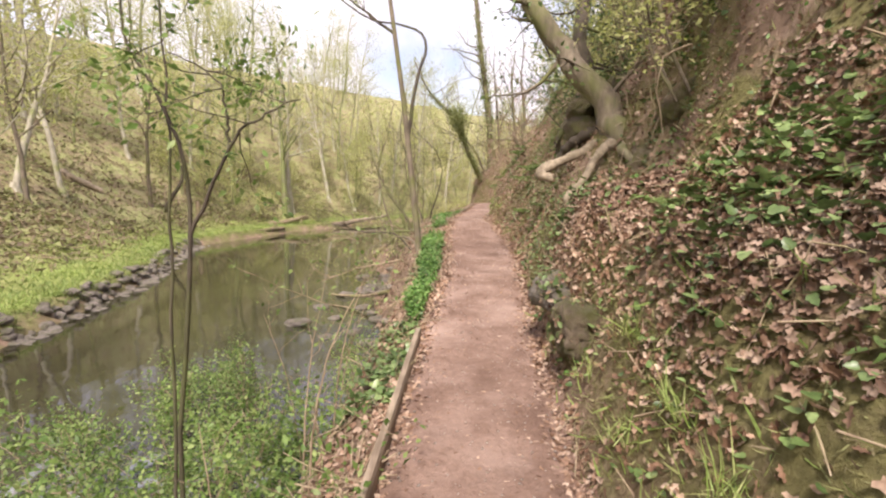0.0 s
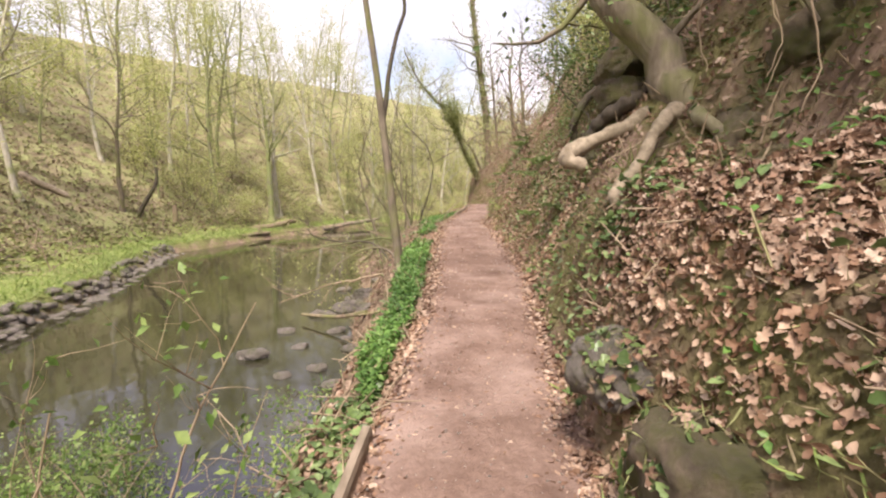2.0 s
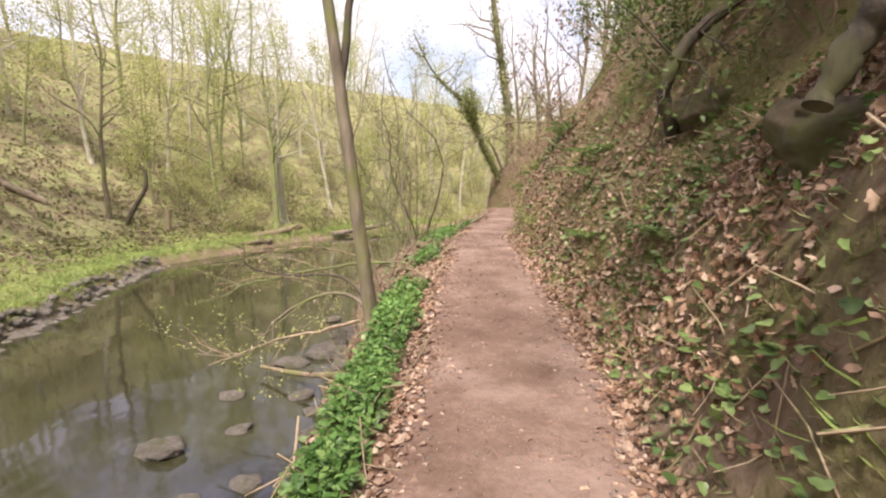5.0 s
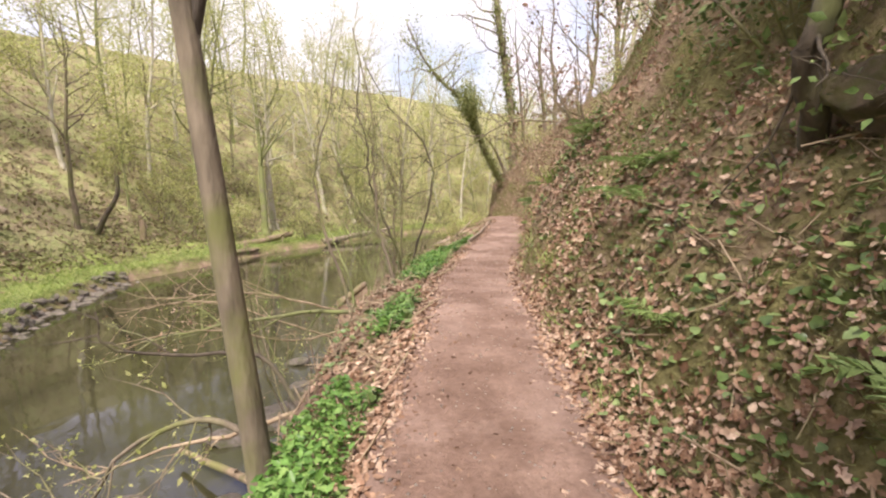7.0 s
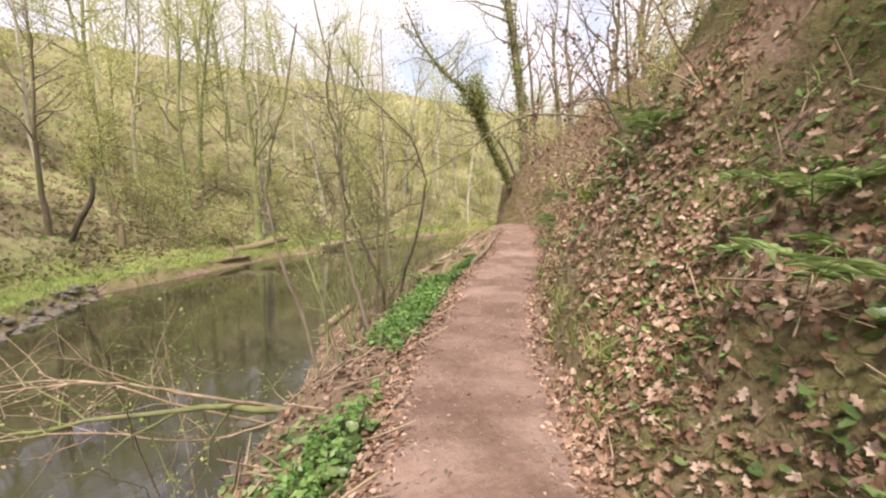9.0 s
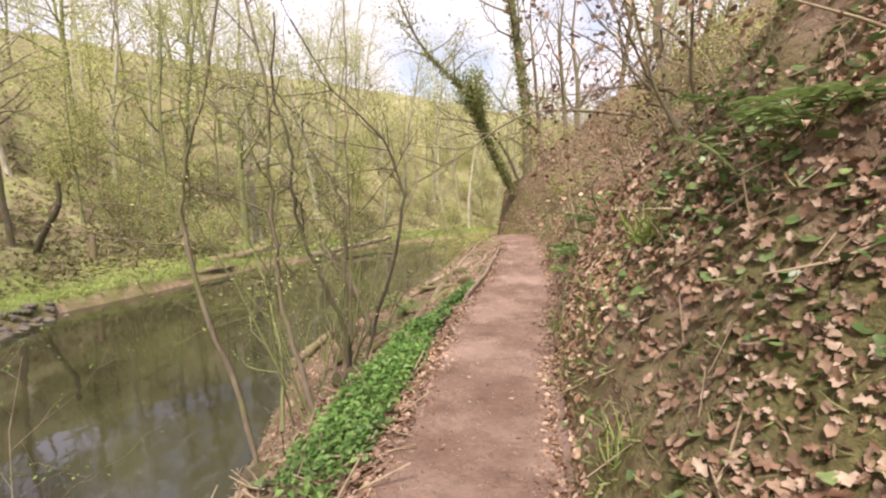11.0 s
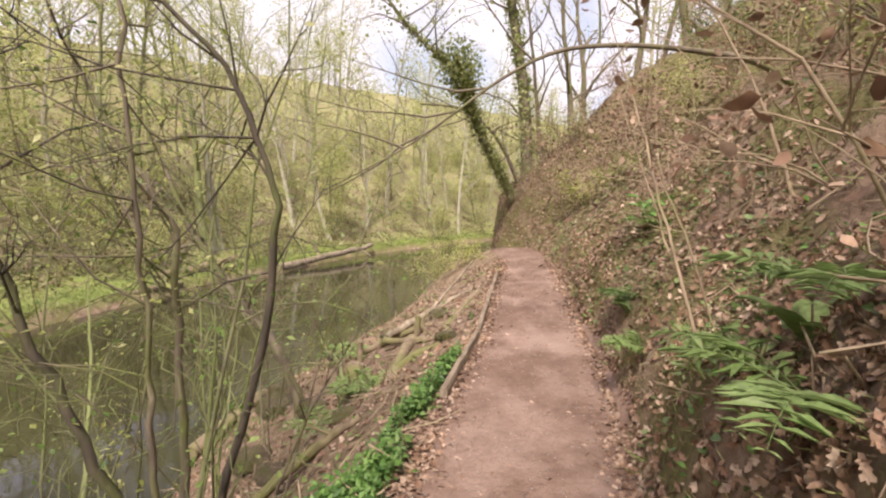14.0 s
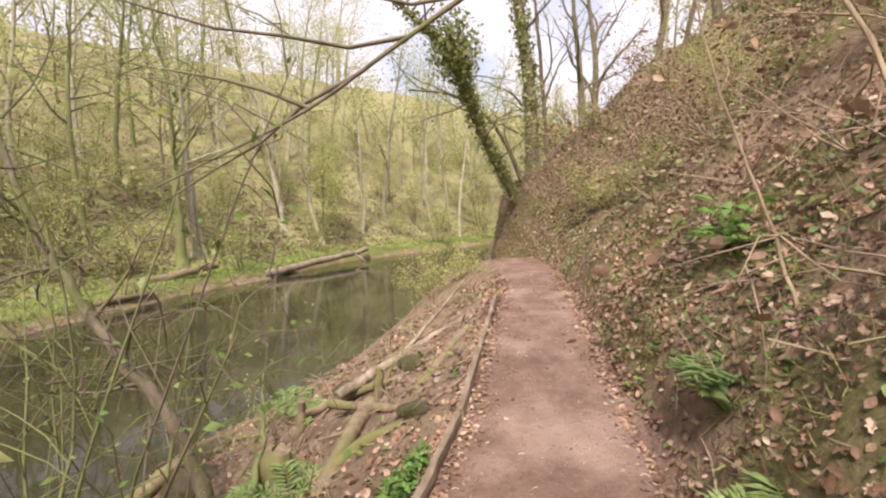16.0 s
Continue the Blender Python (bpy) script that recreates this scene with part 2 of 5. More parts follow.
FAR_X = [-9, -7, -6.5, -7.2, -8.2, -9.3, -10, -11.1, -12.6, -11.8, -10.5, -8.6, -6.8, -3.4, 2.9, 10.5, 26, 72]
WATER = -1.25


def wavy(x, y, k, seed=0.0):
    """Smooth uneven relief between -1 and 1, about 6 / k metres long."""
    s = np.sin(k * x * 1.0 + 1.3 * np.sin(k * y * .7 + seed) + seed)
    s = s + np.sin(k * y * 1.13 + 1.1 * np.sin(k * x * .83 + 2.1 * seed) + 1.7 * seed)
    s = s + .6 * np.sin(k * (x + y) * 1.9 + seed * 3.1) + .6 * np.sin(k * (x - y) * 2.1 + 5.0 + seed)
    return s / 3.2


def stations(y):
    return (np.interp(y, ST_Y, PATH_L), np.interp(y, ST_Y, PATH_R), np.interp(y, LV_Y, LV_Z),
            np.interp(y, NEAR_Y, NEAR_X), np.interp(y, FAR_Y, FAR_X))


def height(x, y):
    """Level of the ground at a place (arrays or numbers)."""
    x, y = np.asarray(x, float), np.asarray(y, float)
    xl, xr, pz, wn, wf = stations(y)
    # the path, slightly dished
    h = pz - .02 + .015 * wavy(x, y, 4.0)
    # steep bank above the path
    d = np.maximum(x - xr, 0)
    steep = np.interp(y, [-10, 4, 14, 18, 24, 40], [1.3, 1.3, 1.2, .95, .75, .7]) * (1 + .16 * wavy(y, y * .2, .55, 3.0))
    cliff = np.interp(y, [-10, 4, 12, 16, 20, 40], [2.0, 2.1, 1.9, 1.15, .78, .72]) * (1 + .2 * wavy(y, x * .3, .8, 8.0))
    ledge = np.interp(y, [2.9, 3.4, 5.4, 6.3], [0, .68, .6, 0])
    rise = steep * ((1 - ledge) * np.minimum(d, 1.3) + ledge * 1.3 * np.clip((d - 1.05) / .5, 0, 1)) + cliff * np.clip(d - 1.3, 0, 3.2) + .75 * np.clip(d - 4.5, 0, 6) + .3 * np.maximum(d - 10.5, 0)
    rise = rise * np.clip(.22 + d / .65, 0, 1) + .34 * np.clip(d / 1.5, 0, 1) * wavy(x, y, 1.4, 2.0) + .15 * np.clip(d / .4, 0, 1) * wavy(x, y, 4.6, 4.0) + .06 * np.clip(d / .3, 0, 1) * wavy(x, y, 11.0, 6.0)
    rise = np.maximum(rise, .25 * d)
    rise = rise + .66 * np.clip((d - .05) / .36, 0, 1) * np.interp(y, [.6, 1.6, 6.6, 8.2], [0, 1, 1, 0])
    rise = rise + .42 * np.clip((d - np.interp(y, [3.0, 3.3, 3.7, 4.1], [.08, .24, .2, .08])) / .16, 0, 1) * np.interp(y, [3.1, 3.7, 5.4, 6.4], [0, 1, 1, 0])
    rise = rise + np.clip((d - .03) / .2, 0, 1) * np.interp(y, [10.4, 11.4, 12.2, 14, 15.2, 16.6, 18.5, 20, 21.5, 23, 25], [0, .22, .45, .7, .7, .42, .34, .36, .55, .4, .1])
    rise = rise + 1.6 * np.clip((d - .05) / .32, 0, 1) * np.interp(y, [26.2, 27.6, 31, 35], [0, 1, 1, 0])
    h = np.where(x > xr, h + np.minimum(rise, 13 + .1 * d), h)
    # bank down to the stream
    u = np.clip((xl - x) / np.maximum(xl - wn, .2), 0, 1.0)
    u0 = np.interp(y, [4, 12, 16.5], [.4, .36, .08])
    v = np.clip((u - u0) / (1 - u0), 0, 1)
    even = np.interp(y, [16, 18.5, 24], [.22, .75, .6])
    fall = v * v * (3 - 2 * v) * (1 - even) + u * even
    h = np.where(x < xl, pz - .02 - (pz + .02 - WATER) * fall + np.clip(u * 3, 0, 1) * (1 - u) * (np.interp(y, [9, 14], [.07, .13]) * wavy(x, y, 3.0, 1.0) + .05 * wavy(x, y, 8.0, 3.0)), h)
    # bed
    b = np.clip(np.minimum(wn - x, x - wf) / 1.0, 0, 1)
    h = np.where((x < wn) & (x > wf), WATER - .45 * b, h)
    # far shore, grassy shelf and hillside
    f = np.maximum(wf - x, 0) * np.interp(y, [36, 50], [1, .76])
    hill = .45 * np.clip(f / .3, 0, 1) + .12 * np.clip(f - .5, 0, 2) + np.interp(f, [2, 4, 24, 32, 60], [0, .7, 14.8, 18.5, 22])
    h = np.where(x < wf, WATER + hill + np.clip(f / 5, 0, 1) * (.3 * wavy(x, y, .6, 7.0) + .12 * wavy(x, y, 2.2, 3.0)), h)
    return h


# ---------------------------------------------------------------- mesh helpers
rng = np.random.default_rng(7)


class Geo:
    """Collects vertices and faces (triangles and quads) of one mesh."""

    def __init__(self):
        self.v, self.f, self.n = [], {3: [], 4: []}, 0

    def add(self, v, f):
        v, f = np.asarray(v, float), np.asarray(f, int)
        self.v.append(v)
        self.f[f.shape[1]].append(f + self.n)
        self.n += len(v)

    def mesh(self, name, mat, smooth=True):
        me = bpy.data.meshes.new(name)
        v = np.concatenate(self.v)
        tri = np.concatenate(self.f[3]) if self.f[3] else np.zeros((0, 3), int)
        quad = np.concatenate(self.f[4]) if self.f[4] else np.zeros((0, 4), int)
        me.vertices.add(len(v))
        me.vertices.foreach_set("co", v.astype(np.float32).ravel())
        idx = np.concatenate([tri.ravel(), quad.ravel()])
        me.loops.add(len(idx))
        me.loops.foreach_set("vertex_index", idx.astype(np.int32))
        me.polygons.add(len(tri) + len(quad))
        start = np.concatenate([np.arange(len(tri)) * 3, len(tri) * 3 + np.arange(len(quad)) * 4])
        me.polygons.foreach_set("loop_start", start.astype(np.int32))
        me.polygons.foreach_set("use_smooth", np.full(len(start), smooth))
        me.update(calc_edges=True)
        me.validate()
        me.materials.append(mat)
        return me


def part(name, geo, mat, parent=None, label="", smooth=True):
    """One mesh object, under a thing or a part if one is given."""
    ob = new(name, geo if isinstance(geo, bpy.types.Mesh) else geo.mesh(name, mat, smooth))
    if parent is not None:
        ob.parent = parent
    return tagged(ob, label)


def thing(name, place, label, category, group="", turn=0.0):
    ob = new(name)
    ob.empty_display_size = 0.1
    ob.matrix_basis = pose(*[float(c) for c in place], 0, 0, turn)
    return tagged(ob, label, category, group)


def unit(v):
    v = np.asarray(v, float)
    return v / np.maximum(np.linalg.norm(v, axis=-1, keepdims=True), 1e-9)


def tube(geo, pts, rad, sides=6, cap=False):
    pts, rad = np.asarray(pts, float), np.asarray(rad, float)
    d = unit(np.gradient(pts, axis=0))
    ref = np.array([0, 0, 1.0]) if abs(d[0][2]) < .8 else np.array([1.0, 0, 0])
    a = unit(np.cross(d, ref))
    b = np.cross(d, a)
    ang = np.arange(sides) * 2 * np.pi / sides
    ring = np.cos(ang)[None, :, None] * a[:, None] + np.sin(ang)[None, :, None] * b[:, None]
    v = (pts[:, None] + rad[:, None, None] * ring).reshape(-1, 3)
    i, j = np.meshgrid(np.arange(len(pts) - 1), np.arange(sides), indexing="ij")
    k = (j + 1) % sides
    f = np.stack([i * sides + j, i * sides + k, (i + 1) * sides + k, (i + 1) * sides + j], -1).reshape(-1, 4)
    geo.add(v, f)
    if cap:
        for at, rev in ((0, True), (len(pts) - 1, False)):
            w = np.concatenate([v[at * sides:(at + 1) * sides], pts[at][None]])
            t = np.array([[s, (s + 1) % sides, sides] for s in range(sides)])
            geo.add(w, t[:, ::-1] if rev else t)


def bend(ctrl, n, jitter=0.0, r=None):
    """A smooth line through a few points (Catmull-Rom), a little uneven."""
    c = np.asarray(ctrl, float)
    c = np.concatenate([[2 * c[0] - c[1]], c, [2 * c[-1] - c[-2]]])
    out = []
    for s in np.linspace(0, len(c) - 3 - 1e-6, n):
        i, u = int(s), s - int(s)
        p0, p1, p2, p3 = c[i:i + 4]
        out.append(.5 * (2 * p1 + (p2 - p0) * u + (2 * p0 - 5 * p1 + 4 * p2 - p3) * u ** 2 + (3 * p1 - p0 - 3 * p2 + p3) * u ** 3))
    out = np.array(out)
    if jitter:
        out[1:-1] += (r or rng).normal(0, jitter, (n - 2, 3))
    return out


def scatter(geo, shape, places, normals, sizes, r, tilt=0.35, ahead=None, aspect=None):
    """Sets one small shape (vertices, faces) at each place, its z along the normal, turned at random or towards ahead."""
    tv, tf = shape
    n = len(places)
    if n == 0:
        return
    nn = unit(normals + r.normal(0, tilt, (n, 3)))
    t = r.normal(0, 1, (n, 3)) if ahead is None else ahead + r.normal(0, .25, (n, 3))
    t = unit(t - (t * nn).sum(1, keepdims=True) * nn)
    b = np.cross(nn, t)
    s = np.broadcast_to(np.asarray(sizes, float), (n,))[:, None, None]
    w = np.ones(n) if aspect is None else aspect
    v = places[:, None] + s * (tv[None, :, 1:2] * t[:, None] + tv[None, :, 0:1] * b[:, None] * w[:, None, None] + tv[None, :, 2:3] * nn[:, None])
    f = (tf[None] + (np.arange(n) * len(tv))[:, None, None]).reshape(-1, tf.shape[1])
    geo.add(v.reshape(-1, 3), f)


# shapes of leaves, of length 1 along y from the stalk (or the middle) and facing z
DRY = (np.array([(0, -.5, .1), (.3, -.18, .13), (.24, .2, .02), (0, .5, .16), (-.27, .16, .16), (-.26, -.2, .05), (0, 0, -.03)]),
       np.array([(0, 1, 6), (1, 2, 6), (2, 3, 6), (3, 4, 6), (4, 5, 6), (5, 0, 6)]))
OAK = (np.array([(0, -.5, 0), (.1, -.3, .04), (.3, -.25, .14), (.16, -.05, .05), (.34, .1, .1), (.16, .25, .04), (.1, .5, .12), (-.1, .45, .05), (-.16, .2, .1),
                 (-.34, .12, .02), (-.15, -.05, .07), (-.28, -.28, .05), (0, 0, -.03)]),
       np.array([(i, (i + 1) % 12, 12) for i in range(12)]))
BLADE = (np.array([(-.05, 0, 0), (.05, 0, 0), (.04, .5, .12), (-.04, .5, .12), (0, 1, .42)]), np.array([(0, 1, 2), (0, 2, 3), (3, 2, 4)]))
LEAF = (np.array([(0, 0, 0), (.26, .42, .08), (0, 1, -.06), (-.26, .42, .08), (0, .42, -.02)]), np.array([(0, 1, 4), (1, 2, 4), (2, 3, 4), (3, 0, 4)]))
IVY = (np.array([(0, 0, 0), (.28, .02, .05), (.42, .3, .07), (.27, .48, .02), (.28, .68, .05), (0, 1, .0), (-.28, .68, .06), (-.27, .48, .02), (-.42, .3, .06), (-.28, .02, .05), (0, .4, -.05)]),
       np.array([(i, (i + 1) % 10, 10) for i in range(10)]))
STICK = (np.array([(-.012, -.5, 0), (.012, -.5, 0), (0, -.5, .02), (-.006, .5, .05), (.006, .5, .05), (0, .5, .06), (-.008, .1, -.03), (.014, .1, -.03), (.003, .1, -.01)]),
         np.array([(0, 1, 7, 6), (1, 2, 8, 7), (2, 0, 6, 8), (6, 7, 4, 3), (7, 8, 5, 4), (8, 6, 3, 5)]))
PEBBLE = (np.array([(.5, 0, .1), (0, .45, .12), (-.5, .05, .1), (0, -.4, .08), (.05, 0, .35), (0, 0, -.2)]), np.array([(0, 1, 4), (1, 2, 4), (2, 3, 4), (3, 0, 4), (1, 0, 5), (2, 1, 5), (3, 2, 5), (0, 3, 5)]))
SMALL = (np.array([(0, 0, 0), (.3, .45, .1), (0, 1, 0), (-.3, .45, .1)]), np.array([(0, 1, 2), (0, 2, 3)]))


def slope_normal(x, y):
    e = .08
    return unit(np.stack([height(x - e, y) - height(x + e, y), height(x, y - e) - height(x, y + e), np.full(np.shape(x), 2 * e)], -1))


def ground_points(x, y, lift=0.0):
    return np.stack([x, y, height(x, y) + lift], -1)


# ---------------------------------------------------------------- ground, path and water
def lines(*spans):
    out = []
    for a, b, n in spans:
        out.append(np.linspace(a, b, n, endpoint=False))
    return np.unique(np.concatenate(out).round(4))


def grid_faces(nx, ny):
    i, j = np.meshgrid(np.arange(nx - 1), np.arange(ny - 1), indexing="ij")
    a = i * ny + j
    return np.stack([a, a + ny, a + ny + 1, a + 1], -1).reshape(-1, 4)


def set_mask(me, name, values):
    me.attributes.new(name, "FLOAT", "POINT").data.foreach_set("value", values.astype(np.float32))


gx = lines((-500, -70, 14), (-70, -16, 54), (-16, -4, 40), (-4, .4, 40), (.4, 4.4, 72), (4.4, 6, 14), (6, 14, 32), (14, 60, 30), (60, 500, 14))
gy = lines((-300, -30, 10), (-30, -2, 30), (-2, 30, 420), (30, 60, 75), (60, 120, 50), (120, 600, 15))
X, Y = np.meshgrid(gx, gy, indexing="ij")
geo = Geo()
geo.add(np.stack([X, Y, height(X, Y)], -1).reshape(-1, 3), grid_faces(len(gx), len(gy)))
ground = part("ground", geo, M_GROUND)
tagged(ground, "leaf-strewn brown woodland soil with moss and grass", "ground", kind="structure")
fx, fy = X.ravel(), Y.ravel()
s_xl, s_xr, s_pz, s_wn, s_wf = stations(fy)
shelf = np.clip((s_wf - fx - .12) / .3, 0, 1) * np.clip((4.5 - (s_wf - fx)) / 2.2, 0, 1)
shelf = shelf * np.clip(.75 + .5 * wavy(fx, fy, 1.1, 5.0), 0, 1)
set_mask(ground.data, "turf", shelf)
set_mask(ground.data, "bare", np.clip((s_xl + .1 - fx) / .3, 0, 1) * np.clip((fx - s_wn + .3) / .3, 0, 1) * .8)
set_mask(ground.data, "hillside", np.clip((s_wf - fx - 1) / 2, 0, 1))

# the trodden strip lies on the ground
py = np.linspace(-6, 32.0, 360)
pu = np.linspace(0, 1, 17)
pl, pr = np.interp(py, ST_Y, PATH_L), np.interp(py, ST_Y, PATH_R)
edge_l = pl - .03 + .05 * wavy(py, py * .3, 5.0, 1.0)
edge_r = pr + .04 + .06 * wavy(py, py * .3, 4.0, 9.0)
PX = edge_l[:, None] + (edge_r - edge_l)[:, None] * pu[None]
PYY = np.repeat(py[:, None], 17, 1)
PZ = height(np.clip(PX, pl[:, None], pr[:, None]), PYY) + .022 - .05 * (np.abs(pu[None] - .5) * 2) ** 8
PZ = np.maximum(PZ, height(PX, PYY) + .006)
geo = Geo()
geo.add(np.stack([PX, PYY, PZ], -1).reshape(-1, 3), grid_faces(len(py), 17)[:, ::-1])
tagged(part("path", geo, M_PATH), "narrow trodden footpath of dry red-brown earth", "footpath", kind="structure")

wy = lines((-40, 30, 140), (30, 130, 60))
wu = np.linspace(0, 1, 30)
wa, wb = np.interp(wy, FAR_Y, FAR_X) - .6, np.interp(wy, NEAR_Y, NEAR_X) + .35
WX = wa[:, None] + (wb - wa)[:, None] * wu[None]
WY = np.repeat(wy[:, None], 30, 1)
geo = Geo()
geo.add(np.stack([WX, WY, np.full_like(WX, WATER)], -1).reshape(-1, 3), grid_faces(len(wy), 30)[:, ::-1])
water = part("water", geo, M_WATER)
set_mask(water.data, "rough_water", (np.clip((5.5 - WY) / 2.5, 0.03, 1) * np.clip((WX + 6) / 2, 0, 1)).ravel())
tagged(water, "slow shallow woodland stream reflecting the sky", "stream", kind="structure")

# ---------------------------------------------------------------- trees and shrubs
def limb(geo, ends, p, d, length, r0, r, level, most, kids, sides, wob=.16, lift=.05, first=.3, spread=(.6, 1.1), keep=.55, coarse=False):
    """A crooked branch with its own side branches; ends collects places and directions for leaves."""
    n = max(4, int(length / (.5 if level == 0 else .22)))
    n = min(n, (14, 7, 4)[min(level, 2)] if coarse else 14)
    pts, rad = [np.array(p, float)], [r0]
    d = unit(d)
    for i in range(n):
        d = unit(d + r.normal(0, wob, 3) * (0.5 if level == 0 else 1) + np.array([0, 0, lift]))
        pts.append(pts[-1] + d * length / n)
        rad.append(r0 * (1 - .82 * (i + 1) / n))
    pts, rad = np.array(pts), np.array(rad)
    tube(geo, pts, rad, max(3, sides - (3 if coarse else 2) * level))
    if level >= most - 1:
        for q in pts[1:]:
            ends.append((q, d))
    if level < most:
        for c in range(kids[level]):
            f = first + (1 - first) * (c + r.random()) / kids[level]
            i = min(int(f * n), n - 1)
            q = pts[i] + (pts[i + 1] - pts[i]) * (f * n - i)
            along = unit(pts[i + 1] - pts[i])
            side = unit(np.cross(along, r.normal(0, 1, 3)))
            a = r.uniform(*spread)
            limb(geo, ends, q, along * math.cos(a) + side * math.sin(a), length * keep * (1.1 - .6 * f) * r.uniform(.7, 1.2), max(rad[i] * .55, .003),
                 r, level + 1, most, kids, sides, wob * 1.25, lift, .2, spread, keep, coarse)


def leaves_on(ends, per, size, r, shape=SMALL, drift=.12):
    geo = Geo()
    q = np.array([e[0] for e in ends])
    d = np.array([e[1] for e in ends])
    q, d = np.repeat(q, per, 0), np.repeat(d, per, 0)
    keep = r.random(len(q)) < .9
    q, d = q[keep], d[keep]
    q = q + r.normal(0, drift, q.shape)
    scatter(geo, shape, q, np.tile([0, 0, 1.0], (len(q), 1)), size * r.uniform(.6, 1.3, len(q)), r, .8, d)
    return geo


def tree(name, place, label, tall, r0, lean=(0, 0), seed=0, bark=None, kids=(12, 5), leaf=.07, per=2, leaf_mat=None, first=.35, group="", wob=.1, keep=.42, spread=(.6, 1.1), drift=.14, category="tree", most=2, coarse=False):
    r = np.random.default_rng(seed)
    t = thing(name, place, label, category, group)
    g, ends = Geo(), []
    # root flare
    limb(g, ends, (0, 0, -.25), (lean[0], lean[1], 1), tall, r0, r, 0, most, kids, 8, wob, .02, first, spread, keep, coarse)
    tube(g, [(0, 0, -.3), (lean[0] * .05, lean[1] * .05, .02), (lean[0] * .3, lean[1] * .3, .3)], [r0 * 1.9, r0 * 1.25, r0 * .98], 8)
    part("trunk", g, bark or M_BARK, t)
    if per:
        part("crown", leaves_on(ends, per, leaf, r, drift=drift), leaf_mat or M_SPRING, t)
    return t


def shrub(name, place, label, stems, tall, r0, seed=0, bark=None, leaf=.05, per=1, leaf_mat=None, spread=.35, kids=(5, 2), group="", category="shrub", lean=(0, 0), wob=.2, drift=.08, keep=.5, coarse=False):
    r = np.random.default_rng(seed)
    t = thing(name, place, label, category, group)
    ends = []
    for k in range(stems):
        g = Geo()
        a = r.uniform(0, 6.28)
        limb(g, ends, (.12 * math.cos(a), .12 * math.sin(a), -.2), (spread * math.cos(a) * r.uniform(.3, 1.3) + lean[0], spread * math.sin(a) * r.uniform(.3, 1.3) + lean[1], 1),
             tall * r.uniform(.65, 1.1), r0 * r.uniform(.6, 1.2), r, 0, 2, kids, 6, wob, .03, .25, (.5, 1.0), keep, coarse)
        part("stem", g, bark or M_BARK, t)
    if per:
        part("foliage", leaves_on(ends, per, leaf, r, drift=drift), leaf_mat or M_SPRING, t)
    return t


def twig_on(parent, start, way, length, r0, mat, r, ends, shoots, count, lift=.05):
    """One twig as a part of its own; its fine side shoots go into the joined rest."""
    g, line = Geo(), []
    limb(g, line, start, way, length, r0, r, 1, 1, (0, 0), 6, .2, lift)
    part("twig", g, mat, parent)
    ends.extend(line)
    for k in range(count):
        q, d = line[int(r.integers(0, len(line)))]
        limb(shoots, ends, q, d + r.normal(0, .65, 3), length * r.uniform(.25, .5), max(r0 * .5, .002), r, 2, 2, (0, 0), 6, .2, lift)


def level_at(x, y):
    return float(height(x, y))


# far wood on the hillside and at the valley's end: a few kinds of tree, repeated
KINDS = []
for k in range(8):
    tall = [11, 9, 13, 8, 12, 10, 7, 14][k]
    KINDS.append(tree("woodland_tree", (-16, 60 + 3 * k, level_at(-16, 60 + 3 * k)), "slender woodland tree with pale bark and thin young leaves", tall, [.13, .09, .16, .08, .14, .1, .07, .17][k],
                      (rng.normal(0, .06), rng.normal(0, .06)), 100 + k, [M_BARK_PALE, M_BARK, M_BARK_GREEN, M_BARK_PALE][k % 4], (14, 5), .15, (4, 3, 4, 2, 4, 3, 5, 3)[k], None, .25, "far wood", .09, .36, drift=.4, coarse=True))
BUSHES = []
for k in range(4):
    BUSHES.append(shrub("bush", (-9 - k, 52 + 2 * k, level_at(-9 - k, 52 + 2 * k)), "bushy hazel with yellow-green young leaves", 5, [2.6, 3.4, 2.0, 4.2][k], .025, 140 + k, None, .1, 4, None, .45, (5, 2), "understorey", drift=.22, coarse=True))
r = np.random.default_rng(31)
placed = []
tries = 0
while len(placed) < 190 and tries < 4000:
    tries += 1
    zone = r.random()
    if zone < .4:
        y = r.uniform(16, 62)
        x = np.interp(y, FAR_Y, FAR_X) - r.uniform(5, 38)
    elif zone < .88:
        y = r.uniform(46, 90)
        x = np.interp(y, FAR_Y, FAR_X) - r.uniform(1.5, 22)
    else:
        y = r.uniform(26, 60)
        x = np.interp(y, ST_Y, PATH_R) + r.uniform(5, 18)
    x = float(x)
    if any((x - a) ** 2 + (y - b) ** 2 < 5 for a, b in placed):
        continue
    placed.append((x, y))
    k = KINDS[int(r.integers(8))]
    copy_thing(k, pose(x, y, level_at(x, y), r.normal(0, 3), r.normal(0, 3), r.uniform(0, 360)))
for k in range(74):
    y = r.uniform(32, 85) if k < 64 else r.uniform(14, 50)
    x = float(np.interp(y, FAR_Y, FAR_X) - (r.uniform(.8, 9 if y < 46 else 22) if k < 64 else r.uniform(5, 30)))
    copy_thing(BUSHES[int(r.integers(4))], pose(x, y, level_at(x, y), 0, 0, r.uniform(0, 360)))

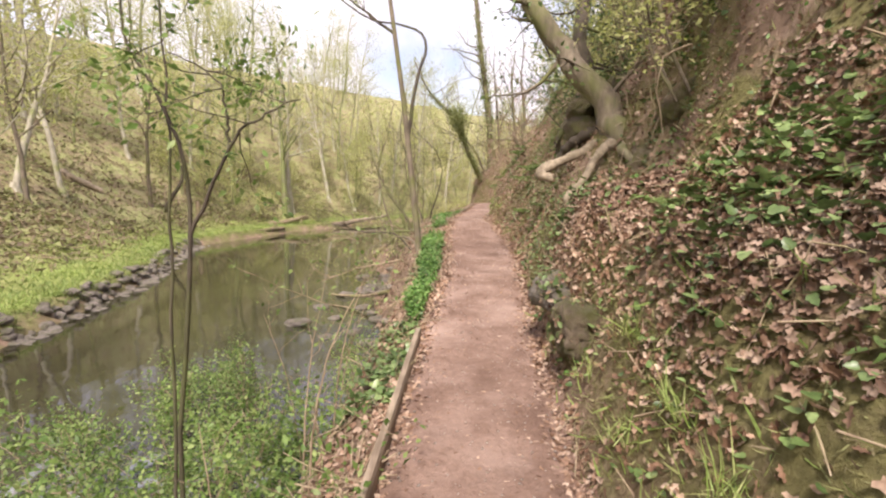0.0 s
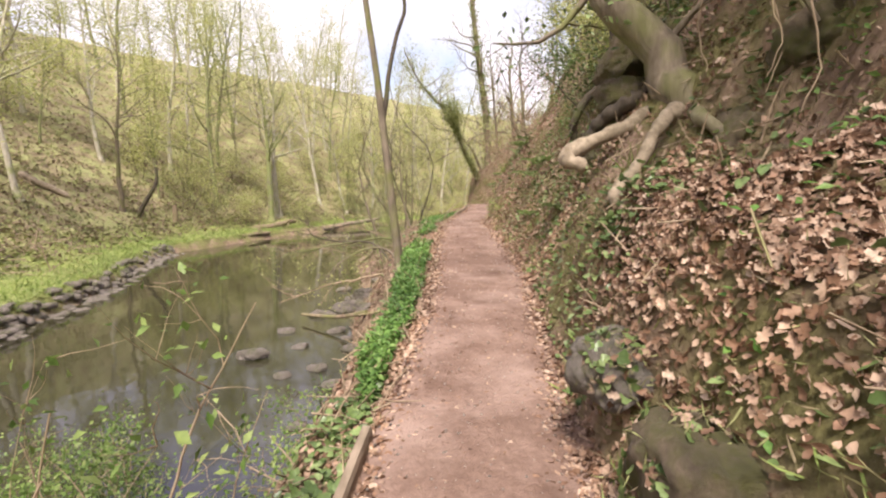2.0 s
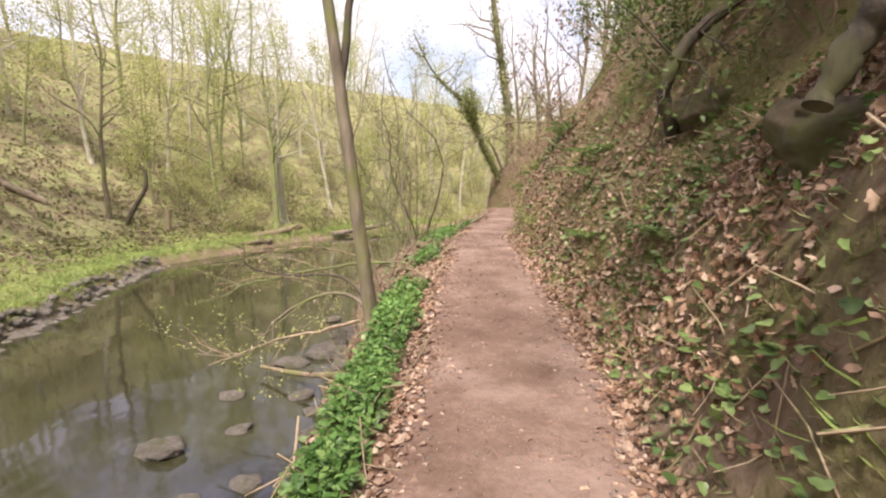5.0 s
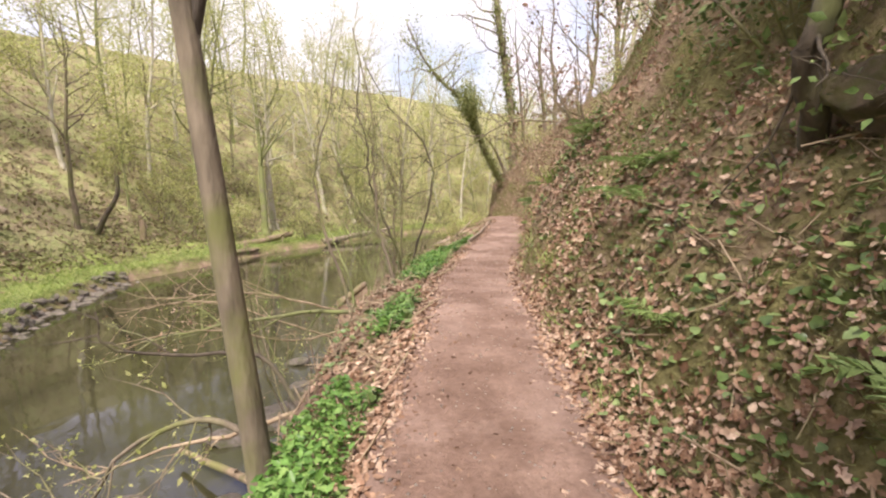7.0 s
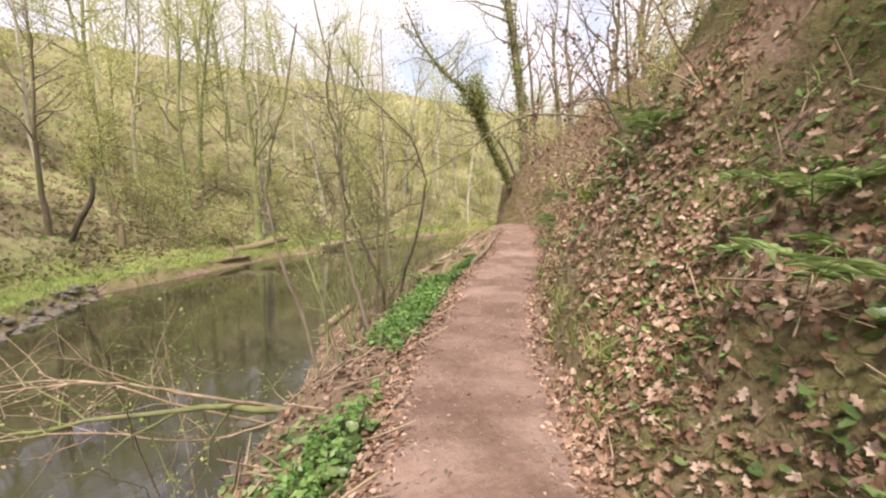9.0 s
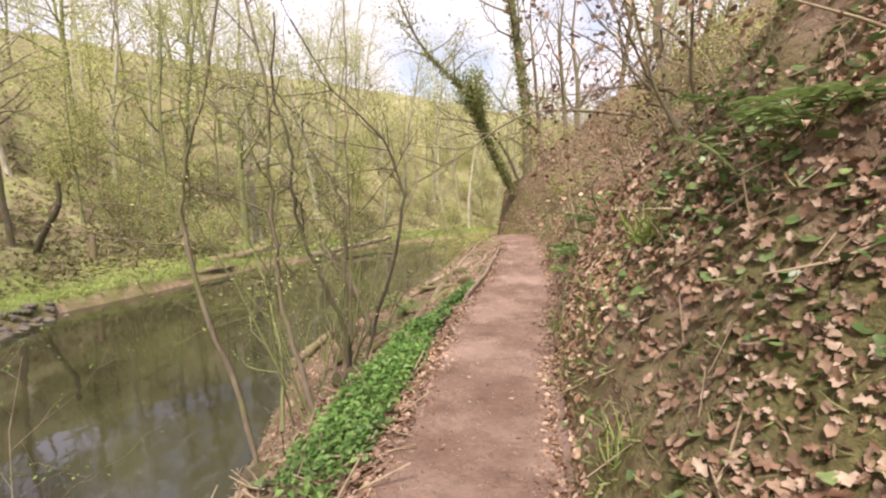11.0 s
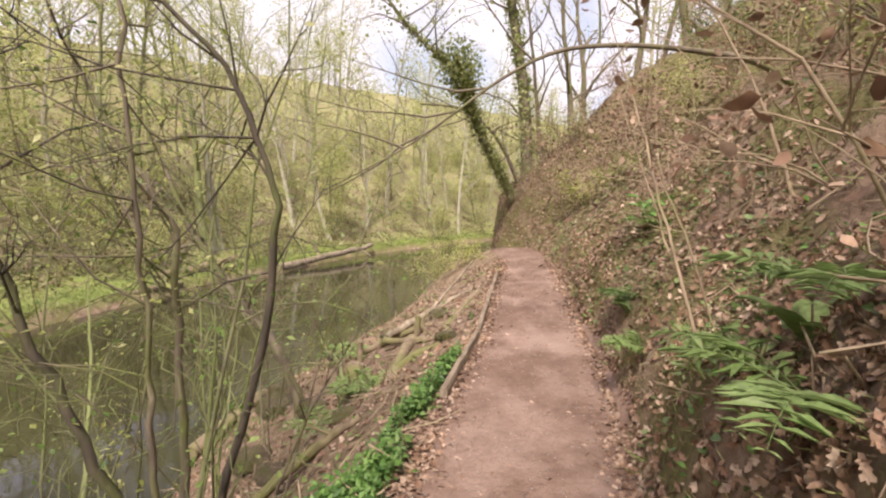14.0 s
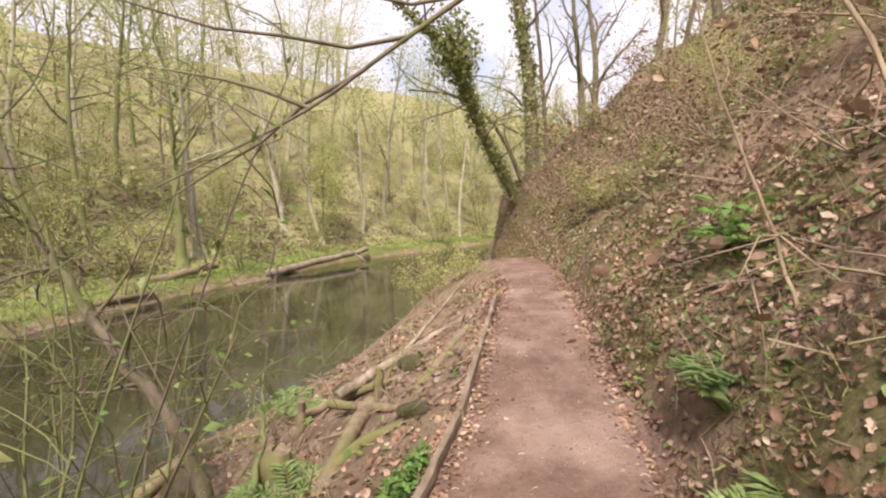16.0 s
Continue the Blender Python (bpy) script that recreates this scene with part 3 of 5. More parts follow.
# trees that stand out on the far bank
for x, y, tall, r0, lean, seed, bark, label in [
    (-16.8, 27.8, 9, .13, (.02, 0), 3, M_BARK, "slim grey-brown tree at the foot of the slope"),
    (-12.1, 38, 11, .2, (.02, 0), 4, M_BARK_PALE, "tall pale-barked tree on the far bank"),
    (-11.9, 38.4, 10, .14, (-.06, 0), 5, M_BARK_PALE, "pale-barked tree leaning over the far bank"),
    (-17.4, 19.8, 9, .16, (.06, 0), 6, M_BARK_PALE, "birch with pale patchy bark on the slope"),
    (-8.5, 46.3, 9, .16, (-.1, 0), 8, M_BARK_PALE, "pale birch above the far shore"),
    (-12.0, 36.8, 10, .24, (-.02, 0), 9, M_BARK_GREEN, "straight tree with grey-green bark beside the shore"),
]:
    tree("tree", (x, y, level_at(x, y)), label, tall, r0, lean, seed, bark, (11, 5), .1, 2, None, .4, drift=.22)

# the leaning stub and the cut post beside the slim tree
t = thing("tree_stub", (-16.3, 28.2, level_at(-16.3, 28.2)), "dark broken leaning tree stub on the slope", "tree stub")
g = Geo()
tube(g, bend([(0, 0, -.2), (.5, 0, .7), (1.1, .1, 1.7), (1.15, .1, 2.6)], 10), np.linspace(.14, .08, 10), 7, True)
part("trunk", g, M_BARK_DARK, t)
t = thing("stump", (-14.9, 29.4, level_at(-14.9, 29.4)), "short upright broken stump on the grassy shelf", "stump")
g = Geo()
tube(g, [(0, 0, -.2), (.02, 0, .5), (0, .02, 1.0)], [.17, .15, .13], 8, True)
part("trunk", g, M_MOSSLOG, t)

# the tall straight tree at the edge of the path
t = thing("tree", (-.42, 9.1, .42), "tall slim tree with smooth grey-brown bark beside the path", "tree")
g, ends = Geo(), []
r = np.random.default_rng(11)
tube(g, bend([(.02, 0, -.5), (0, 0, .1), (-.08, 0, .9), (-.17, 0, 1.8), (-.27, 0, 2.75), (-.42, 0, 3.9), (-.6, .1, 5.4), (-.7, .2, 7.5)], 26), np.r_[.1, .078, np.linspace(.067, .03, 24)], 10)
part("trunk", g, M_BARK, t)
g = Geo()
fork = bend([(-.2, 0, 2.05), (-.14, .05, 2.4), (-.1, .05, 2.75), (.02, .1, 3.3), (.14, .1, 3.65), (.05, .1, 3.95), (-.35, .1, 4.1), (-.9, .1, 4.2), (-1.6, .2, 4.7)], 22)
tube(g, fork, np.linspace(.04, .012, 22), 7)
limb(g, ends, (-.42, 0, 3.9), (-.9, .2, .5), 2.0, .03, r, 1, 2, (0, 6), 6)
limb(g, ends, (-.5, 0, 4.6), (.8, .3, .7), 2.2, .03, r, 1, 2, (0, 6), 6)
limb(g, ends, (-.6, .1, 5.4), (.2, -.6, .8), 2.2, .03, r, 1, 2, (0, 6), 6)
limb(g, ends, fork[-4], (-.6, .1, .6), 1.2, .012, r, 1, 2, (0, 4), 6)
part("limb", g, M_BARK_DARK, t)
part("crown", leaves_on(ends, 1, .06, r), M_SPRING, t)

# two ivy-clad trees at the bend
def ivy_on(line, rad, count, r, size=.16, thick=1.0):
    g = Geo()
    i = r.uniform(0, len(line) - 1.001, count)
    a = i.astype(int)
    base = line[a] + (line[a + 1] - line[a]) * (i - a)[:, None]
    out = unit(r.normal(0, 1, (count, 3)))
    base = base + out * (np.interp(i, np.arange(len(line)), rad) * thick * r.uniform(.6, 1.5, count))[:, None]
    scatter(g, IVY, base, out, size * r.uniform(.5, 1.2, count), r, .5)
    return g


r = np.random.default_rng(12)
t = thing("ivy_tree", (2.25, 27.9, level_at(2.25, 27.9)), "leaning tree with a broken top smothered in ivy", "tree")
o = np.array([2.25, 27.9, level_at(2.25, 27.9)])
line = bend(np.array([(2.4, 28.1, o[2] - .4), (2.2, 27.8, 2.25), (1.75, 27.35, 3.05), (1.3, 26.9, 3.9), (1.02, 26.55, 4.6), (.84, 26.3, 5.1), (.66, 26.0, 5.75)]) - o, 26)
g = Geo()
tube(g, line, np.linspace(.13, .09, 26), 9, True)
part("trunk", g, M_BARK_GREEN, t)
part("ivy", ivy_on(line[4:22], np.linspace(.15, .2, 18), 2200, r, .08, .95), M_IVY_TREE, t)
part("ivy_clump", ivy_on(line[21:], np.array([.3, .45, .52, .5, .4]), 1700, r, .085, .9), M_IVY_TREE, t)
g, ends = Geo(), []
up = bend(np.array([(.75, 26.1, 5.4), (.25, 26, 5.75), (-.35, 25.9, 6.3), (-.95, 25.8, 7.1), (-1.5, 25.8, 8.3)]) - o, 16)
tube(g, up, np.linspace(.06, .03, 16), 7)
side = bend(np.array([(2.5, 28.0, o[2]), (2.35, 27.9, 2.7), (1.95, 27.7, 3.6), (1.4, 27.4, 4.3), (.7, 27.2, 4.7), (-.3, 27, 4.8)]) - o, 18)
tube(g, side, np.linspace(.075, .02, 18), 7)
for k in range(9):
    limb(g, ends, up[4 + k], (r.normal(-.4, .6), r.normal(0, .6), .5), 1.5, .025, r, 1, 2, (0, 6), 6)
for k in range(6):
    limb(g, ends, line[9 + 2 * k], (r.normal(.5, .5), r.normal(-.3, .4), r.normal(0, .3)), 1.5, .02, r, 1, 2, (0, 6), 6)
for k in range(7):
    limb(g, ends, side[6 + int(k * 1.6)], (r.normal(-.6, .5), r.normal(0, .5), r.normal(.3, .4)), 1.6, .02, r, 1, 2, (0, 6), 6)
part("limb", g, M_BARK, t)
part("crown", leaves_on(ends, 2, .08, r), M_SPRING, t)
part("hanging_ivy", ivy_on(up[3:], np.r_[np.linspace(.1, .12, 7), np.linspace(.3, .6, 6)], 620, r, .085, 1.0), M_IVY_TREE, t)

t = thing("ivy_tree", (2.95, 30.6, level_at(2.95, 30.6)), "tall upright tree with an ivy-covered trunk", "tree")
line = bend([(0, 0, -.5), (-.05, 0, 2.5), (-.35, 0, 5), (-.75, 0, 8), (-1.3, 0, 13)], 26)
g, ends = Geo(), []
tube(g, line, np.linspace(.22, .1, 26), 9)
for k in range(9):
    limb(g, ends, line[11 + k], (r.normal(0, .8), r.normal(0, .8), .5), 2.6, .05, r, 1, 2, (0, 6), 6)
part("trunk", g, M_BARK, t)
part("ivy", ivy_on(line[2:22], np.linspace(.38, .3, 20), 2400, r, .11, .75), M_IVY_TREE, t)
part("crown", leaves_on(ends, 2, .09, r), M_SPRING, t)

# bare trees on the skyline of the bank
for x, y, tall, r0, lean, seed in [(4.6, 31, 7, .13, (-.12, 0), 21), (5.4, 32.5, 8, .15, (.05, 0), 22), (6.2, 30, 7, .12, (.2, 0), 23), (4.2, 34, 9, .12, (-.2, 0), 24), (7.5, 29, 8, .14, (-.1, 0), 25), (8.2, 33, 9, .12, (.1, 0), 26)]:
    tree("tree", (x, y, level_at(x, y)), "bare forked tree with grey bark on the bank top", tall, r0, lean, seed, M_BARK, (9, 5), .08, 1, None, .2, "skyline trees", .12, .5, (.3, .8), .2)

# saplings and hazel stems between the path and the stream
for x, y, stems, tall, r0, seed, lean, sp in [
    (-.75, 17.2, 3, 3.0, .014, 44, (.02, .05), .35), (-1.7, 17.6, 3, 4.2, .018, 45, (-.05, .1), .35), (-2.0, 20, 3, 3.2, .015, 47, (0, 0), .4), (-1.6, 12.9, 3, 3.0, .013, 48, (-.2, .1), .4), (-1.5, 16.5, 3, 3.8, .014, 49, (.05, 0), .4), (-1.3, 18.8, 3, 3.0, .013, 50, (0, .1), .4),
    (-.8, 15.4, 3, 3.8, .014, 61, (-.15, .05), .25), (-1.1, 16.3, 4, 4.2, .015, 63, (-.08, 0), .3), (-1.9, 18.6, 3, 4.4, .016, 65, (-.1, 0), .3),
]:
    shrub("hazel", (x, y, level_at(x, y)), "many-stemmed hazel with thin crooked stems by the stream",
          stems, tall, r0, seed, M_BARK_GREEN if seed % 2 else M_BARK, .034, 0 if seed in (47, 50, 65, 63) else 1, M_YOUNG, sp, (8, 3), "stream-side hazels", lean=lean, wob=.28, drift=.05)
for k, (ctrl, r0, mat) in enumerate([
    ([(-.5, 14.46, .3), (-.66, 14.46, .87), (-.77, 14.46, 1.36), (-.82, 14.46, 1.83), (-.83, 14.46, 2.31), (-.83, 14.46, 2.74), (-.86, 14.5, 3.3), (-1.1, 14.6, 4.4)], .024, M_BARK),
    ([(-1.35, 15.1, -.6), (-1.57, 15.1, .46), (-1.78, 15.1, 1.08), (-1.92, 15.1, 1.77), (-1.98, 15.1, 2.18), (-1.89, 15.1, 2.6), (-1.69, 15.1, 3.19), (-1.5, 15.2, 4.2)], .03, M_BARK),
    ([(-.5, 16.1, .4), (-.41, 16.1, .68), (-.21, 16.1, 1.31), (-.07, 16.1, 1.87), (-.02, 16.1, 2.25), (-.07, 16.1, 2.53), (-.19, 16.1, 2.83), (-.4, 16.1, 3.08), (-.8, 16.1, 3.5), (-1.2, 16.1, 4.2)], .022, M_BARK_DARK),
    ([(-.65, 16, .3), (-.64, 16, .6), (-.62, 16, 1.14), (-.61, 16, 1.6), (-.6, 16, 2.17), (-.61, 16, 2.71), (-.58, 16, 3.28), (-.6, 16.1, 4.4)], .02, M_BARK),
    ([(-.62, 15.9, .4), (-.76, 15.9, .99), (-1.0, 15.9, 1.56), (-1.19, 15.9, 2.15), (-1.2, 15.9, 2.79), (-1.35, 15.9, 3.4), (-1.3, 15.9, 4.2)], .027, M_BARK_DARK),
    ([(-.9, 16.6, .3), (-.85, 16.6, .85), (-.84, 16.6, 1.62), (-.81, 16.6, 2.08), (-.9, 16.6, 2.3), (-1.13, 16.6, 2.69), (-1.5, 16.7, 3.4)], .028, M_BARK),
    ([(-1.2, 19.5, -.3), (-1.35, 19.5, .24), (-1.52, 19.5, .63), (-1.95, 19.5, 1.16), (-2.24, 19.5, 1.68), (-2.48, 19.5, 2.14), (-2.9, 19.6, 3.2)], .07, M_BARK),
]):
    r = np.random.default_rng(600 + k)
    base = np.array(ctrl[0], float)
    base[2] = level_at(base[0], base[1])
    t = thing("sapling", base, "leaning mossy trunk at the water's edge" if k == 6 else "crooked thin sapling with dark twigs beside the stream", "tree", "stream-side saplings")
    g, ends = Geo(), []
    pts = bend(np.array(ctrl) - base, 26, .011, r)
    pts[0][2] = -.15
    tube(g, pts, np.r_[r0 * 1.35, np.linspace(r0, r0 * .35, 25) * r.uniform(.88, 1.12, 25)], 7)
    trunk = part("trunk", g, mat, t)
    shoots = Geo()
    for c in range(15):
        twig_on(trunk, pts[int(r.integers(9, 25))], r.normal(0, 1, 3) * (.7, 1, 1) + (-.75, .2, .35), r.uniform(.5, 1.1), r0 * .3, mat, r, ends, shoots, 6)
    tagged(part("shoot_tangle", shoots, mat, trunk), kind="stuff")
    if k != 6:
        part("foliage", leaves_on(ends, 1, .04, r, LEAF, .05), M_YOUNG if k > 4 else M_SPRING, t)

# leafy shrubs over the water near the start
for x, y, stems, tall, r0, seed, lean in [(-1.3, 3.4, 3, 1.0, .008, 52, (-.2, .1)), (-1.6, 4.4, 5, 1.3, .01, 53, (-.35, .1)), (-2.1, 5.1, 5, 1.5, .01, 54, (-.4, .1)), (-1.2, 6.4, 3, .9, .008, 55, (-.4, 0)), (-2.6, 5.8, 5, 1.5, .011, 56, (-.3, .2)), (-2.0, 3.7, 4, 1.3, .011, 57, (-.4, .1)), (-3.1, 5.0, 4, 1.4, .01, 59, (-.3, .1)),
                                          (-1.5, 2.75, 5, 1.9, .009, 160, (-.1, .1)), (-1.85, 3.1, 5, 1.8, .009, 161, (-.2, 0)), (-1.2, 3.1, 4, 1.5, .008, 162, (-.1, .1)), (-2.4, 3.7, 5, 1.7, .009, 163, (-.2, .1)), (-2.0, 2.7, 4, 1.7, .009, 164, (-.2, 0))]:
    shrub("waterside_shrub", (x, y, level_at(x, y)), "straggling waterside shrub with small fresh green leaves", stems, tall, r0, seed, M_TWIG, .04, 5, M_YOUNG, .7, (7, 4), "waterside shrubs", lean=lean, drift=.09)

# slim two-stemmed young tree rising out of them
t = thing("young_tree", (-1.38, 2.55, level_at(-1.38, 2.55)), "slim dark two-stemmed young tree beside the water", "tree")
o = np.array([-1.5, 2.55, level_at(-1.5, 2.55)])
r = np.random.default_rng(58)
ends = []
for ctrl, r0, r1 in [([(-1.5, 2.55, -.6), (-1.46, 2.55, .3), (-1.38, 2.55, .93), (-1.36, 2.55, 1.42), (-1.43, 2.55, 1.78), (-1.57, 2.55, 2.06), (-1.65, 2.55, 2.3), (-1.6, 2.6, 2.9)], .014, .005),
                     ([(-1.52, 2.55, -.6), (-1.5, 2.55, .5), (-1.47, 2.55, 1.1), (-1.45, 2.55, 1.6), (-1.45, 2.55, 2.1), (-1.42, 2.5, 2.7)], .01, .004),
                     ([(-1.37, 2.55, 1.2), (-1.22, 2.55, 1.5), (-1.1, 2.55, 1.72), (-.95, 2.55, 1.82), (-.78, 2.55, 1.89)], .011, .004),
                     ([(-1.14, 2.55, 1.68), (-1.15, 2.55, 1.85), (-1.2, 2.55, 2.0), (-1.4, 2.5, 2.1)], .007, .003)]:
    g = Geo()
    line = bend(np.array(ctrl) - o, 18, .006, r)
    tube(g, line, np.linspace(r0, r1, 18), 6)
    for k in range(4):
        limb(g, ends, line[int(r.integers(9, 17))], r.normal(0, 1, 3) + (0, 0, .4), .5, .004, r, 1, 2, (0, 3), 6, .2)
    part("stem", g, M_BARK_DARK, t)
part("foliage", leaves_on(ends, 4, .05, r, LEAF, .06), M_YOUNG, t)

# ---------------------------------------------------------------- timber edging, logs and stones
def plank(name, a, b, tall, thick, mat, label):
    a, b = Vector(a), Vector(b)
    n = 14
    g = Geo()
    r = np.random.default_rng(int(abs(a.y) * 100))
    side = (b - a).cross(Vector((0, 0, 1))).normalized() * thick / 2
    prof = [(-1, 0), (-1, .85), (-.7, 1), (.7, 1), (1, .85), (1, 0)]
    v = []
    for i in range(n):
        c = a.lerp(b, i / (n - 1)) + Vector((0, 0, r.normal(0, .004)))
        for s, z in prof:
            p = c + side * s * (1 + r.normal(0, .05)) + Vector((0, 0, tall * (z - 1)))
            v.append((p.x - a.x, p.y - a.y, p.z - a.z))
    f = [(i * 6 + k, i * 6 + (k + 1) % 6, (i + 1) * 6 + (k + 1) % 6, (i + 1) * 6 + k) for i in range(n - 1) for k in range(6)]
    g.add(v, f)
    g.add([v[i] for i in range(6)], [(0, 1, 4, 5), (1, 2, 3, 4)])
    g.add([v[-6 + i] for i in range(6)], [(5, 4, 1, 0), (4, 3, 2, 1)])
    ob = part(name, g, mat, None, "", False)
    ob.location = a
    return tagged(ob, label, "edging board", "path edging")


def edge_at(y, off=-.03):
    return (float(np.interp(y, ST_Y, PATH_L)) + off, y, float(np.interp(y, LV_Y, LV_Z)) + .06)


for a, b in [(-5.2, -1.9), (-1.85, 1.35), (1.4, 4.42), (17.4, 18.75), (18.8, 21.9)]:
    plank("edging_board", edge_at(a), edge_at(b), .2, .055, M_BOARD, "weathered timber edging board along the path")


def log(name, ctrl, r0, r1, mat, label, category="log", sides=9, n=14, seed=0, stubs=0):
    r = np.random.default_rng(seed)
    base = np.array(ctrl[0], float)
    t = thing(name, base, label, category)
    g = Geo()
    pts = bend(np.array(ctrl, float) - base, n, r0 * .12, r)
    tube(g, pts, np.linspace(r0, r1, n) * r.uniform(.9, 1.1, n), sides, True)
    for k in range(stubs):
        i = int(r.integers(2, n - 2))
        d = unit(r.normal(0, 1, 3) + (0, 0, .6))
        tube(g, [pts[i], pts[i] + d * r0 * 2.5, pts[i] + d * r0 * 5], [r0 * .4, r0 * .3, r0 * .12], 5)
    part("trunk", g, mat, t)
    return t


def bare_root(ctrl, radii, label, seed, mat=None):
    """A crooked bared root with a swollen, uneven outline."""
    r = np.random.default_rng(seed)
    base = np.array(ctrl[0], float)
    t = thing("tree_root", base, label, "tree root", "bared roots")
    pts = bend(np.array(ctrl, float) - base, 30, .006, r)
    rad = np.interp(np.linspace(0, 1, 30), np.linspace(0, 1, len(radii)), radii) * (1 + .1 * np.sin(np.arange(30) * 1.1 + seed) + r.normal(0, .05, 30))
    g = Geo()
    tube(g, pts, rad, 11, True)
    part("root", g, mat or M_LOG, t)
    return t


bare_root([(2.15, 6.15, 2.15), (1.88, 6.0, 2.08), (1.74, 5.95, 1.99), (1.46, 5.85, 1.88), (1.21, 5.78, 1.76), (1.19, 5.72, 1.7), (1.29, 5.68, 1.66)], [.06, .065, .06, .055, .065, .06, .05], "thick pale bared root with a cut end jutting from the bank", 1)
bare_root([(1.95, 5.65, 2.05), (1.79, 5.5, 1.94), (1.71, 5.42, 1.86), (1.59, 5.35, 1.68), (1.47, 5.25, 1.54), (1.37, 5.18, 1.45), (1.38, 5.05, 1.37), (1.45, 4.98, 1.27)], [.07, .05, .045, .042, .045, .055, .06, .05], "pale crooked root bent down to the ground", 2)
bare_root([(2.0, 6.0, 2.0), (1.8, 5.85, 1.8), (1.68, 5.72, 1.62), (1.62, 5.55, 1.4), (1.66, 5.4, 1.2)], [.07, .06, .05, .05, .04], "grey root running down into the bank", 3, M_BARK)
bare_root([(2.35, 5.9, 2.2), (2.1, 5.6, 2.05), (1.95, 5.3, 1.95), (1.98, 5.0, 1.75), (1.86, 4.75, 1.4)], [.08, .06, .05, .035, .02], "grey root spreading over the rocks", 4, M_BARK)
bare_root([(2.4, 5.9, 2.3), (2.35, 5.5, 2.2), (2.3, 5.1, 2.1), (2.15, 4.7, 1.7)], [.08, .06, .045, .02], "mossy root spreading over the rocks", 5, M_MOSSLOG)
bare_root([(2.05, 6.2, 2.35), (1.8, 6.3, 2.2), (1.62, 6.45, 2.05), (1.5, 6.5, 1.8)], [.09, .07, .055, .04], "dark root gripping the bank edge", 6, M_BARK_DARK)
log("log", [(-19.6, 25.0, level_at(-19.6, 25) + .25), (-19, 25.4, level_at(-19, 25.4) + .25), (-18.2, 25.9, level_at(-18.2, 25.9) + .15)], .16, .14, M_LOG, "fallen pale dead log on the hillside", seed=3)
log("log", [(-.21, 20.0, .5), (.39, 20.9, .66), (1.26, 22.0, .88)], .05, .06, M_LOG, "long bare pole lying beside the path", seed=4, n=20)
log("log", [(.2, 20.7, .55), (.55, 21.4, .85), (.95, 22.2, 1.2)], .025, .015, M_LOG, "thin dead branch leaning over the bank", seed=5)
log("log", [(-.02, 18.1, .3), (.02, 18.5, .34), (.05, 18.95, .42), (.11, 19.5, .5), (.16, 19.75, .55)], .06, .07, M_MOSSLOG, "mossy broken branch on the bank", seed=6, stubs=2)
log("log", [(-.25, 19.9, .48), (.12, 19.7, .54), (.5, 19.5, .64), (.85, 19.4, .76)], .045, .035, M_MOSSLOG, "mossy branch lying across the bank", seed=7, stubs=2)
log("log", [(-2.95, 20.0, -1.1), (-2.75, 20.6, -.98), (-2.5, 21.3, -.8)], .1, .085, M_MOSSLOG, "rotten log at the water's edge", seed=8, stubs=1)
log("log", [(-8.8, 38, -1.0), (-7.3, 41, -.85), (-6.2, 43.5, -.75), (-5.4, 45.5, -.6)], .2, .14, M_LOG, "fallen bleached trunk along the far shore", seed=9, stubs=2)
log("log", [(-12.5, 33.5, -.75), (-11.3, 35, -.55), (-10.3, 36.6, -.35)], .2, .16, M_MOSSLOG, "moss-covered fallen trunk on the far bank", seed=10, stubs=2)
log("log", [(-12.0, 29.5, -1.0), (-11.3, 31.5, -.9), (-10.9, 33.0, -.9)], .15, .1, M_MOSSLOG, "mossy log lying along the far shore", seed=14, stubs=2)
log("log", [(-1.2, 10.9, -.75), (-1.9, 11.6, -1.0), (-2.8, 12.2, -1.1)], .05, .03, M_MOSSLOG, "waterlogged branch resting on stones", seed=11, stubs=2)


def stone(name, place, size, seed, mat, label, category="stone", group=""):
    """A worn block: a sphere pushed towards a box, chipped by noise."""
    r = np.random.default_rng(seed)
    cuts = [(Vector(unit(r.normal(0, 1, 3))), r.uniform(.7, 1.0)) for k in range(9)]
    bm = bmesh.new()
    bmesh.ops.create_icosphere(bm, subdivisions=4 if max(size) > .25 else 2, radius=1)
    for v in bm.verts:
        p = v.co.copy()
        m = max(abs(p.x), abs(p.y), abs(p.z))
        p = p.lerp(p / m, .35)
        for cn, co in cuts:
            over = p.dot(cn) - co
            if over > 0:
                p -= cn * over
        q = p * 1.6 + Vector((seed * 3.7, seed * 1.9, 0))
        p *= 1 + .22 * noise.noise(q) - .22 * abs(noise.noise(q * 2.2)) + .1 * noise.noise(q * 4.5) + .06 * noise.noise(q * 9)
        v.co = Vector((p.x * size[0], p.y * size[1], p.z * size[2]))
    me = bpy.data.meshes.new(name)
    bm.to_mesh(me)
    bm.free()
    me.materials.append(mat)
    for p in me.polygons:
        p.use_smooth = True
    ob = new(name, me)
    ob.matrix_basis = pose(*place, r.uniform(-8, 8), r.uniform(-8, 8), r.uniform(-25, 25))
    return tagged(ob, label, category, group)


